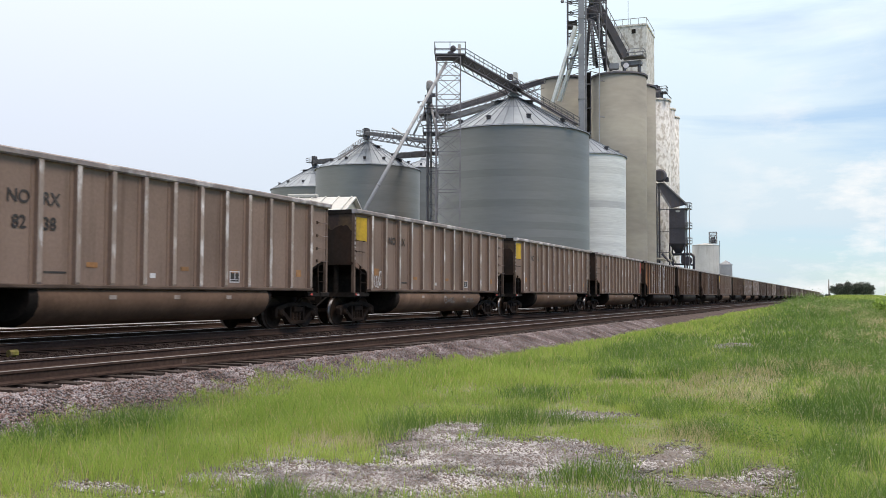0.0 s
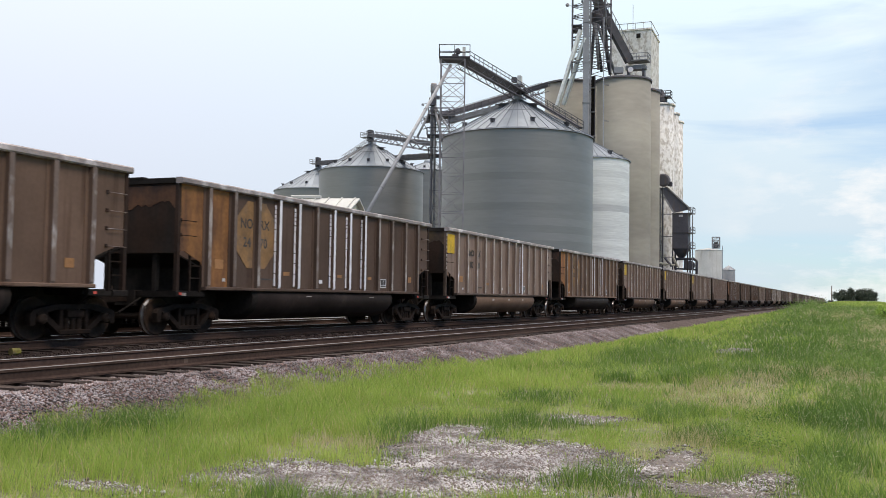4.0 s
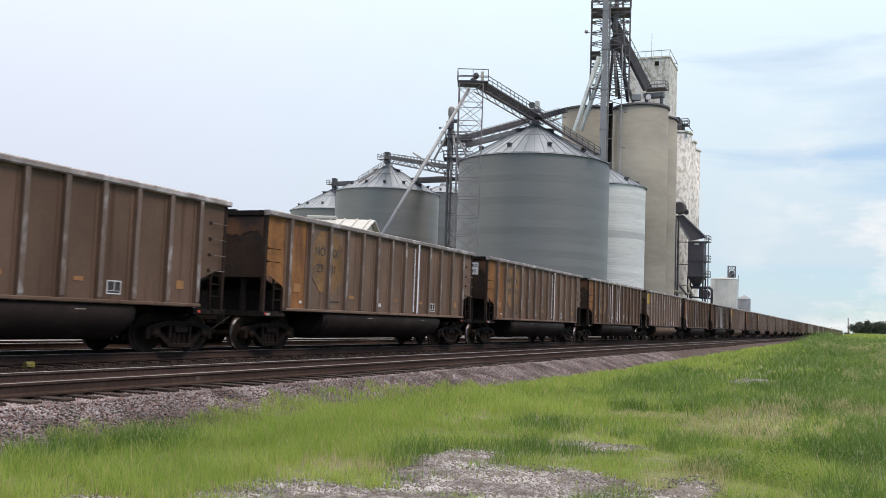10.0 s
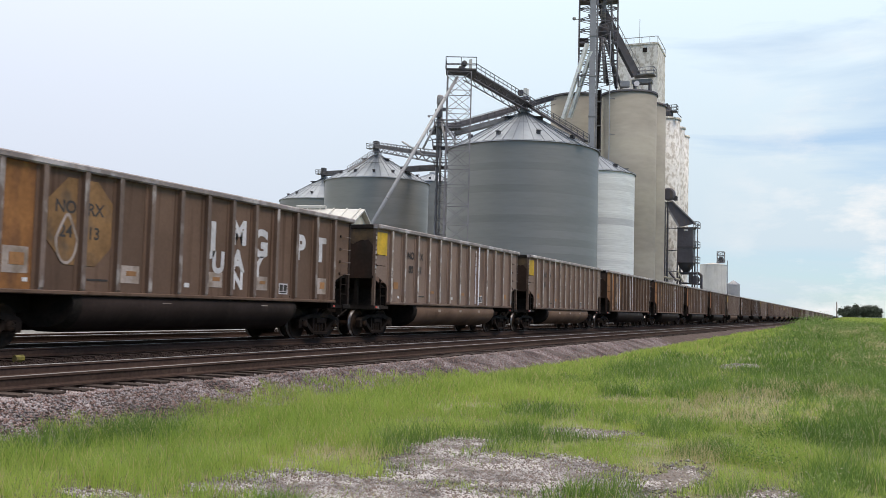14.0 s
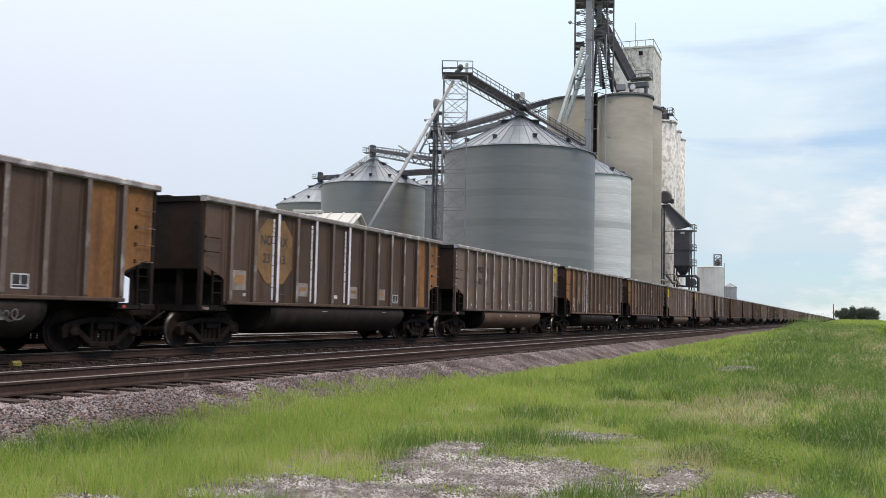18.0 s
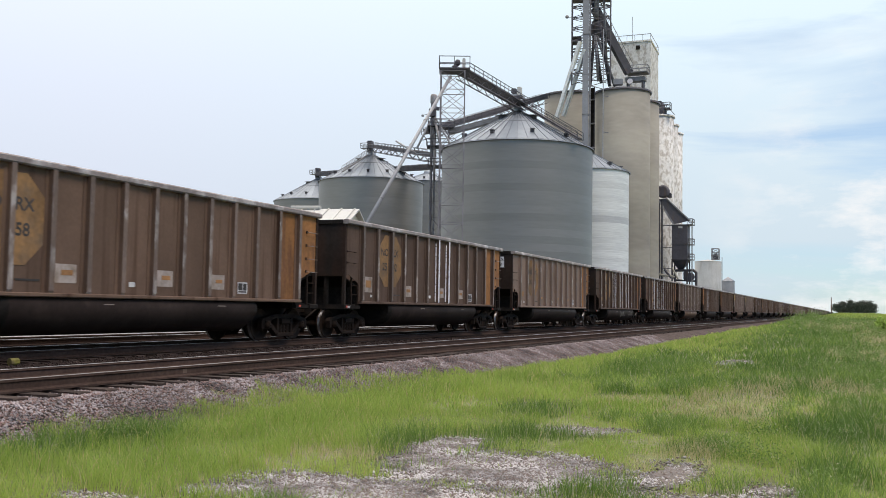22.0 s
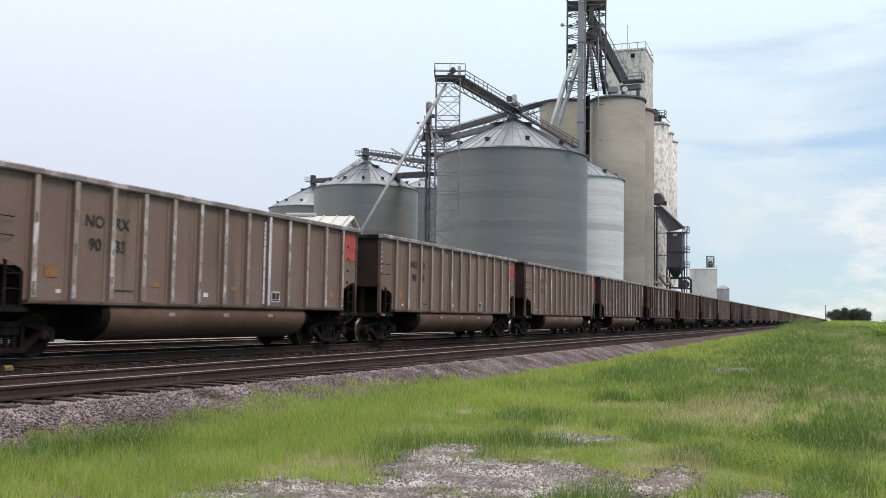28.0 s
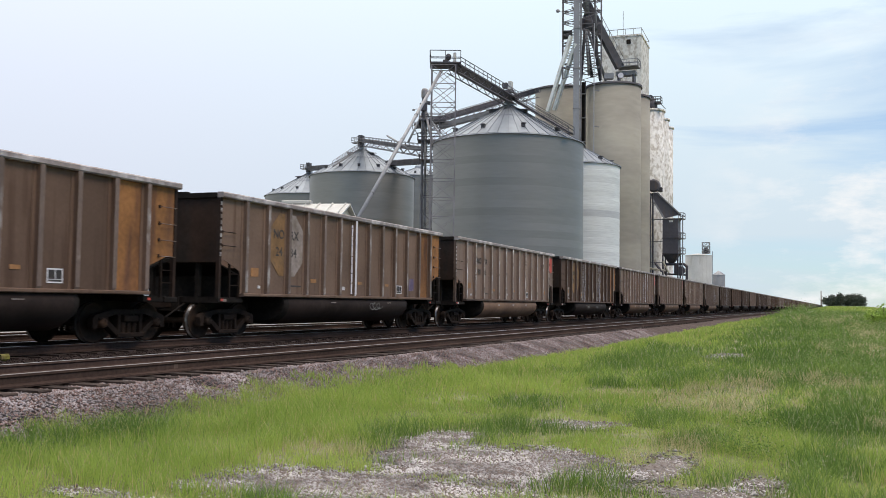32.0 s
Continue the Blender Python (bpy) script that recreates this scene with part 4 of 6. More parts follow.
WHEELS, TRAIN = [], []
REAR, FRONT = (0, 1), (12, 13)
LOW, BELLY = WIDE + 0.004, 1.562
CARS = {
    -4: dict(kind="brown", white=(2, 5, 7), rust=REAR), -3: dict(kind="taupe", front="red"), -2: dict(kind="taupe", rear="yellow"),
    -1: dict(kind="taupe", rear="yellow", tags=((1, -5.6, 1.55, 0.5, 0.7, 3, LOW), (2, 0.6, 0.8, 1.0, 0.24, 6, BELLY), (3, 2.8, 0.78, 0.9, 0.22, 5, BELLY))),
    0: dict(kind="taupe", number="8238", rear="yellow"),
    1: dict(kind="brown", tone="pale", number="2880", rust=REAR, white=(6, 8)),
    2: dict(kind="taupe", number="8298", rear="yellow", white=(8,)),
    3: dict(kind="brown", tone="deep", number="2470", rust=REAR, white=(3, 4, 6, 7, 8)),
    4: dict(kind="brown", number="27  ", rust=REAR, white=(0, 5)),
    5: dict(kind="taupe", number="8302", rear="yellow"),
    6: dict(kind="brown", number="2465", rust=REAR, white=(4, 6), drop=1, tags=((4, -1.5, 1.62, 0.5, 0.5, 2, LOW), (14, -0.45, 1.66, 0.7, 0.55, 2, LOW), (15, 1.6, 1.62, 0.75, 0.5, 3, LOW), (16, 2.6, 1.60, 0.5, 0.5, 2, LOW))),
    7: dict(kind="brown", tone="pale", number="2949", rust=REAR, white=(8,), plate_end=True),
    8: dict(kind="brown", tone="pale", number="2981", rust=REAR, white=(8,)),
    9: dict(kind="brown", number="2390", rust=REAR, white=(2, 6), tags=((5, -4.75, 1.6, 0.3, 0.35, 2, LOW),)),
    10: dict(kind="taupe", number="8104", dashes=True, rear="yellow"),
    11: dict(kind="taupe", number="8041", dashes=True, rear="yellow", white=(8,)),
    12: dict(kind="brown", number="2413", rust=REAR, pale=True, drop=-1, tags=tuple((c, bay_y(k) + d, z, 0, h, 1, LOW) for c, k, d, z, h in (
        ("J", 7, -0.18, 2.66, 0.95), ("U", 7, 0.06, 2.02, 0.72), ("M", 8, -0.12, 2.84, 0.85), ("A", 8, -0.14, 2.10, 0.75), ("N", 8, -0.12, 1.60, 0.62), ("G", 9, -0.16, 2.62, 0.98), ("Y", 9, -0.26, 2.00, 0.72),
        ("P", 11, -0.22, 2.66, 0.95), ("T", 12, -0.16, 2.66, 0.95)))),
    13: dict(kind="brown", number="    ", rust=REAR, white=(3,), pale=True),
    14: dict(kind="taupe", tone="deep", number="8276", dashes=True, front="yellow"),
    15: dict(kind="brown", tone="deep", number="2313", rust=FRONT, white=(2, 4, 6), pale=True),
    16: dict(kind="brown", tone="deep", number="2590", rust=FRONT, white=(4, 6, 8), tags=((6, 0.2, 0.80, 1.5, 0.42, 8, BELLY), (7, 2.8, 0.80, 1.5, 0.38, 8, BELLY))),
    17: dict(kind="tan", number="2893", rust=FRONT, plate_end=True),
    18: dict(kind="brown", tone="deep", number="2502", rust=FRONT, white=(6, 7), pale=True),
    19: dict(kind="brown", number="2758", rust=FRONT, pale=True),
    20: dict(kind="brown", tone="deep", number="2505", rust=FRONT, white=(4, 6, 8), tags=((8, -5.6, 1.75, 0.7, 0.3, 5, LOW),)),
    21: dict(kind="taupe", tone="deep", number="8113", front="yellow", white=(8,)),
    22: dict(kind="taupe", number="9117", front="red"),
    23: dict(kind="taupe", number="9048", front="red"),
    24: dict(kind="taupe", number="9033", dashes=True, front="red", white=(8,)),
    25: dict(kind="brown", tone="deep", number="2374", rust=FRONT, white=(4, 8), pale=True, tags=((9, -0.9, 0.84, 0.7, 0.22, 5, BELLY), (10, 1.4, 0.84, 0.6, 0.2, 4, BELLY))),
    26: dict(kind="taupe", number="9055", dashes=True, front="red"),
    27: dict(kind="brown", tone="pale", number="2434", rust=FRONT, white=(6,), half=True, edge=True, violet=True, tags=((12, bay_y(8), 0.86, 0.8, 0.30, 3, BELLY),)),
    28: dict(kind="brown", number="    ", rust=FRONT), 29: dict(kind="brown", number="    ", rust=FRONT, white=(5,)), 30: dict(kind="taupe", front="red"),
}


def build_train():
    rng = random.Random(7)
    for j in range(-42, 31):
        if j in CARS:
            spec = dict(CARS[j])
        else:
            kind = rng.choice(("taupe", "brown", "brown"))
            spec = dict(kind=kind, white=tuple(rng.sample(range(3, 10), rng.choice((0, 1, 2)))) if kind == "brown" else ())
            spec.update(dict(rear="yellow") if kind == "taupe" else dict(rust=REAR if rng.random() < 0.5 else ()))
        car = coal_car(full=-3 <= j, near=j > -9, **spec)
        y0 = FIRST_FRONT - SPACING * j - HALF
        car.location = (TRAIN_X, y0, 0)
        TRAIN.append((car, y0))


build_train()


def motions():
    lead = ((0, -0.09), (6, 0.11), (12, 0.30), (12.9, -0.12), (17, -0.11), (24, -0.02), (32, 0.12))     # metres ahead of the even pace
    steps = sorted({float(t) for t in range(33)} - {13.0} | {12.9})
    ahead = lambda t: float(np.interp(t, [q[0] for q in lead], [q[1] for q in lead]))
    for car, y0 in TRAIN:
        walk(car, [(t, pose(TRAIN_X, y0 + SPEED * t + ahead(t), 0)) for t in steps])
    start = {car: y0 for car, y0 in TRAIN}
    for ws, car, dy in WHEELS:
        base = ws.matrix_basis.translation.copy()
        roll = lambda t: Matrix.Translation(base) @ Matrix.Rotation(-(SPEED * t / WHEEL_R), 4, "X")
        y = start[car] + dy
        t0, t1 = max(0.0, (9 - y) / SPEED), min(32.0, (48 - y) / SPEED)
        f0, f1 = math.ceil(t0 * 30), math.floor(t1 * 30)
        if f1 <= f0:
            walk(ws, [(0, roll(0)), (32, roll(0))])
            continue
        rows = [(k / 30, roll(k / 30)) for k in range(f0, f1 + 1)]
        if f0 > 0:
            rows = [(0, rows[0][1]), ((f0 - 1) / 30, rows[0][1])][:2 if f0 > 1 else 1] + rows
        if f1 < 960:
            rows += [((f1 + 1) / 30, rows[-1][1]), (32, rows[-1][1])][:2 if f1 < 959 else 1]
        walk(ws, rows)


# ---- grain elevator beyond the tracks ----
def spot(bearing, dist, z):
    """A place by degrees left of the track's direction, distance from the viewer, and height."""
    a = radians(bearing)
    return Vector((-math.sin(a) * dist, math.cos(a) * dist, z))


GROUND = -0.42
FARTHER = 1.147       # the concrete group stands this much farther off than the bins' row, and is larger by as much


def set_back(ob):
    """Moves a thing away from the viewer and enlarges it in proportion."""
    e = Vector(EYE)
    ob.location = e + (ob.location - e) * FARTHER
    ob.scale = (FARTHER, FARTHER, FARTHER)


def grain_bin(at, radius, eave, rise, wall, roof, label, rings, panels=48, hatches=14, hoop=True, bands=()):
    ob = tagged(new("grain_bin"), label, "grain bin", "grain bins of the elevator")
    ob.location = (at.x, at.y, GROUND)
    h = (eave - GROUND) / rings
    n = 72
    for i in range(rings):
        prof = [(radius, 0.0), (radius, h)] if radius > 8 else [(radius, 0.0)] + [(radius + 0.025 * (q % 2), h * (q + 0.5) / 9) for q in range(9)] + [(radius, h)]
        part("wall_ring", lambda: Shape().spin(prof, n), M["galv_mid"] if i in bands else wall, ob, "", (0, 0, i * h), ("ring", radius, h))
    part("base_ring", Shape().spin([(radius - 0.2, 0), (radius + 0.35, 0), (radius + 0.35, 0.3), (radius - 0.2, 0.3)], n), M["concrete"], ob, "concrete base ring")
    top, over = eave - GROUND, 0.3
    def panel():
        s, a = Shape(), math.pi / panels
        r0, r1, z1 = radius + over, 0.6, rise
        q = [(r0 * math.cos(-a), r0 * math.sin(-a), -over * rise / radius), (r0 * math.cos(a), r0 * math.sin(a), -over * rise / radius), (r1 * math.cos(a), r1 * math.sin(a), z1), (r1 * math.cos(-a), r1 * math.sin(-a), z1)]
        s.add(q + [(x, y, z - 0.06) for x, y, z in q], [(0, 1, 2, 3), (7, 6, 5, 4), (0, 4, 5, 1)])
        s.bar(Vector(q[1]) + Vector((0, 0, 0.04)), Vector(q[2]) + Vector((0, 0, 0.04)), 0.06, 0.08)
        return s
    for i in range(panels):
        me = part("roof_panel", panel, roof, ob, "", pose(0, 0, top, 0, 0, 360 * i / panels), ("roofpanel", radius, rise, panels)).data
        if len(me.materials) == 1:
            me.materials.append(M["seam"])
            for p in list(me.polygons)[-6:]:
                p.material_index = 1
    part("eave_ring", Shape().spin([(radius + 0.02, -0.22), (radius + 0.12, -0.22), (radius + 0.12, -0.02), (radius + 0.02, -0.02)], n), M["steel_dark"], ob, "dark eave ring", (0, 0, top))
    if hoop:
        r = radius * 0.42
        part("roof_hoop", Shape().spin([(r + 0.12, rise * 0.58 + 0.02), (r + 0.12, rise * 0.58 + 0.22), (r, rise * 0.58 + 0.24)], 48), M["seam"], ob, "", (0, 0, top))
    part("peak_cap", Shape().spin([(0.9, rise - 0.25), (0.95, rise + 0.35), (0.5, rise + 0.8), (0, rise + 0.85)], 20), roof, ob, "", (0, 0, top))
    if hoop:
        for turn in (-119, -23, 61, 157):
            a = math.radians(turn)
            r = radius * 0.27
            part("peak_vent", lambda: Shape().box((0, 0, 0.25), (0.9, 0.8, 0.5), None, 0.1).add([(-0.7, -0.65, 0.62), (0.9, -0.65, 0.42), (0.9, 0.65, 0.42), (-0.7, 0.65, 0.62), (-0.7, -0.65, 0.74), (0.9, -0.65, 0.54), (0.9, 0.65, 0.54), (-0.7, 0.65, 0.74)], [(3, 2, 1, 0), (4, 5, 6, 7), (0, 1, 5, 4), (1, 2, 6, 5), (2, 3, 7, 6), (3, 0, 4, 7)]), M["steel_dark"], ob, "dark hooded vent near the peak", pose(r * math.cos(a), r * math.sin(a), top + rise * (1 - r / radius), 0, 0, math.degrees(a)), "peakvent")
    for i in range(hatches):
        a = 2 * math.pi * (i + 0.4) / hatches
        r = radius * (0.82 if i % 2 else 0.80)
        part("roof_vent", lambda: Shape().box((0, 0, 0.22), (0.55, 0.5, 0.45), None, 0.08).box((0.1, 0, 0.5), (0.75, 0.62, 0.12), None, 0.03), M["steel_dark"], ob, "dark roof vent", pose(r * math.cos(a), r * math.sin(a), top + rise * (1 - r / radius), 0, 0, math.degrees(a)), "vent")
    return ob


def lattice_tower(name, label, base, w, d, top, bay, leg, brace, mat, parent=None, turn=0.0):
    """Four legs with a horizontal and a diagonal on every face of every bay."""
    ob = parent or tagged(new(name), label, "steel tower")
    if parent is None:
        ob.matrix_basis = pose(base.x, base.y, base.z, 0, 0, turn)
    h = top - base.z
    cs = [(-w / 2, -d / 2), (w / 2, -d / 2), (w / 2, d / 2), (-w / 2, d / 2)]
    for x, y in cs:
        part("leg", Shape().box((0, 0, h / 2), (leg, leg, h), None, leg * 0.2), mat, ob, "", (x, y, 0))
    n = max(1, round(h / bay))
    bh = h / n
    for i in range(n):
        for k in range(4):
            (x0, y0), (x1, y1) = cs[k], cs[(k + 1) % 4]
            along = (x1 - x0, y1 - y0)
            key = (name, k, round(bh, 3), i % 2)
            part("girt", lambda: Shape().bar((0, 0, 0), (*along, 0), brace), mat, ob, "", (x0, y0, (i + 1) * bh), (key, "g"))
            part("brace", lambda: Shape().bar((0, 0, 0), (*along, bh), brace * 0.8).bar((*along, 0), (0, 0, bh), brace * 0.7), mat, ob, "", (x0, y0, i * bh), (key, "b"))
    return ob


def walkway(name, label, a, b, width, mat, box=0.9, rail=1.05, step=1.6, truss=True, category="conveyor"):
    """An enclosed conveyor with a grating walk beside it, handrails on both sides, and a light truss below."""
    a, b = Vector(a), Vector(b)
    ob = tagged(new(name), label, category)
    ob.location = a
    v = b - a
    L, d = v.length, v.normalized()
    side = Vector((d.y, -d.x, 0)).normalized()
    up = Vector((0, 0, 1))
    part("casing", Shape().bar(Vector((0, 0, 0)), v, width * 0.55, box), mat, ob, "dark conveyor casing")
    part("deck", Shape().bar(-up * box * 0.5, v - up * box * 0.5, width, 0.08), mat, ob, "steel grating deck")
    n = max(2, int(L / step))
    for k in (-1, 1):
        s = side * k * width / 2
        for q in (0.55, 1.0):
            part("handrail", Shape().bar(s + up * (rail * q - box * 0.5), v + s + up * (rail * q - box * 0.5), 0.08), mat, ob)
        for i in range(n + 1):
            part("rail_post", lambda: Shape().bar((0, 0, 0), (0, 0, rail), 0.07), mat, ob, "", v * (i / n) + s - up * box * 0.5, ("rpost", rail))
        if truss:
            z = -box * 0.5 - 0.9
            part("truss_chord", Shape().bar(s * 0.7 + up * z, v + s * 0.7 + up * z, 0.12), mat, ob)
            for i in range(n):
                p, q = v * (i / n), v * ((i + 1) / n)
                lo, hi = (z, -box * 0.5) if i % 2 else (-box * 0.5, z)
                part("truss_web", Shape().bar(up * lo, q - p + up * hi, 0.08), mat, ob, "", p + s * 0.7, (name, "web", i % 2))
    return ob


def platform(parent, c, w, d, mat, rail=1.1):
    part("platform_deck", Shape().box(c, (w, d, 0.16)), mat, parent, "steel platform")
    for k in (-1, 1):
        for z in (0.55, rail):
            part("platform_rail", Shape().bar((c[0] - w / 2, c[1] + k * d / 2, c[2] + z), (c[0] + w / 2, c[1] + k * d / 2, c[2] + z), 0.09), mat, parent)
            part("platform_rail", Shape().bar((c[0] + k * w / 2, c[1] - d / 2, c[2] + z), (c[0] + k * w / 2, c[1] + d / 2, c[2] + z), 0.09), mat, parent)
        for x in (-w / 2, 0, w / 2):
            part("platform_post", Shape().bar((c[0] + x, c[1] + k * d / 2, c[2]), (c[0] + x, c[1] + k * d / 2, c[2] + rail), 0.08), mat, parent)


def build_bins():
    g = "galvanised grain bin with conical ribbed roof"
    grain_bin(spot(18.75, 143, 0), 11.45, 25.1, 6.2, M["galv"], M["roof"], "large dull grey " + g, 24, 48, 10)
    grain_bin(spot(27.65, 208, 0), 11.5, 28.4, 6.3, M["galv"], M["roof"], "dull grey " + g + " behind another", 26, 40, 14)
    grain_bin(spot(30.85, 251, 0), 11.5, 28.4, 6.4, M["galv"], M["roof"], "distant dull grey " + g, 26, 40, 12)
    grain_bin(spot(24.25, 262, 0), 8.5, 35.6, 3.0, M["galv"], M["roof"], "narrow grey " + g + ", half hidden", 30, 32, 8, False)
    grain_bin(spot(14.5, 160, 0), 7.0, 24.2, 3.6, M["galv_bright"], M["roof"], "narrow bright " + g + ", beside concrete silos", 22, 32, 6, False, (14,))


def build_concrete():
    def silo(at, r, top, mat, label, group):
        ob = tagged(new("concrete_silo"), label, "silo", group)
        ob.location = (at.x, at.y, GROUND)
        h, n = top - GROUND, 56
        part("silo_wall", Shape().spin([(r, 0), (r, h * 0.5), (r, h), (r - 0.4, h)], n), mat, ob)
        part("silo_roof", Shape().spin([(r + 0.22, h), (r + 0.22, h + 0.3), (0, h + 0.5)], n).spin([(r + 0.22, h), (r - 0.3, h)], n), M["steel_dark"] if mat == M["concrete"] else mat, ob, "dark roof slab edge")
        return ob
    tan = "tall tan concrete grain silo"
    grp = "tan concrete silos"
    silo(spot(12.38, 150, 0), 4.29, 35.2, M["concrete"], tan, grp)
    silo(spot(11.85, 161, 0), 4.6, 35.7, M["concrete"], tan + " behind its neighbour", grp)
    silo(spot(15.45, 160, 0), 4.6, 37.1, M["concrete"], tan + " beside the leg tower", grp)
    silo(spot(14.3, 168, 0), 4.6, 37.1, M["concrete"], tan + " in the back row", grp)
    w, wg = "tall whitewashed concrete silo, paint peeling", "whitewashed silos"
    silo(spot(10.3, 178, 0), 2.9, 36.9, M["whitewash"], w, wg)
    silo(spot(9.72, 187, 0), 2.0, 37.0, M["whitewash"], w + " behind another", wg)
    silo(spot(9.5, 197, 0), 2.2, 37.2, M["whitewash"], w + " at the end of the row", wg)
    # ladder in the cleft between two silos; an added black sheet gives the cleft's shade
    ob = tagged(new("stair_shaft"), "dark ladder with small landings before a black shade sheet between the silos", "ladder")
    ob.location = spot(14.2, 147.6, GROUND)
    for x in (-0.35, 0.35):
        part("stringer", Shape().box((x, 0, 18.2), (0.14, 0.14, 36.4)), M["steel_dark"], ob)
    part("backing", Shape().box((0, 0.25, 18.2), (0.6, 0.06, 36.4)), M["black"], ob, "black sheet standing in for the shade between the silos")
    for i in range(9):
        part("landing", Shape().box((0.0, -0.2, 4 + 3.8 * i), (0.95, 0.6, 0.12)), M["steel"], ob)
    # workhouse above the whitewashed silos
    c = spot(11.65, 178, 0)
    ob = tagged(new("elevator_workhouse"), "whitewashed concrete workhouse tower with peeling paint above the silos", "elevator tower")
    ob.matrix_basis = pose(c.x, c.y, GROUND, 0, 0, 2)
    z1 = 50.2 - GROUND
    part("wall", Shape().box((0, 0, z1 / 2), (7.2, 9.5, z1)), M["whitewash"], ob, "peeling whitewashed concrete wall")
    part("parapet", Shape().box((0, 0, z1 + 0.15), (7.5, 9.8, 0.3)), M["whitewash"], ob)
    part("window", Shape().box((1.3, -4.78, z1 - 1.0), (0.75, 0.1, 0.8)), M["black"], ob, "small dark window opening")
    for k in (-1, 1):
        part("roof_rail", Shape().bar((-3.6, k * 4.7, z1 + 1.4), (3.6, k * 4.7, z1 + 1.4), 0.09), M["steel"], ob)
        part("roof_rail", Shape().bar((k * 3.6, -4.7, z1 + 1.4), (k * 3.6, 4.7, z1 + 1.4), 0.09), M["steel"], ob)
        for i in range(6):
            part("rail_post", Shape().bar((-3.6 + 1.44 * i, k * 4.7, z1 + 0.3), (-3.6 + 1.44 * i, k * 4.7, z1 + 1.4), 0.07), M["steel"], ob)
    part("aerial", Shape().bar((0.1, -3.5, z1), (0.1, -3.5, z1 + 5.2), 0.07), M["steel"], ob, "thin radio aerial")
    # roof gear on the whitewashed silo
    c = spot(10.0, 176, 37.3)
    ob = tagged(new("roof_machinery"), "dark steel distributor and railing on a whitewashed silo", "machinery")
    ob.location = c
    part("hood", Shape().spin([(1.15, 0), (1.15, 0.9), (0.75, 1.5), (0.5, 2.2), (0, 2.35)], 12, (-0.45, 0, 0), smooth=False), M["steel_dark"], ob, "dark conical hood")
    part("motor", Shape().box((-0.6, -0.2, 2.0), (0.9, 0.8, 0.8), None, 0.1), M["steel_dark"], ob)
    platform(ob, (0.5, 0, 0.9), 1.8, 1.8, M["steel_dark"])
    part("stair", Shape().bar((1.2, -0.4, 0.9), (2.2, -0.4, -0.3), 0.5, 0.12), M["steel_dark"], ob)


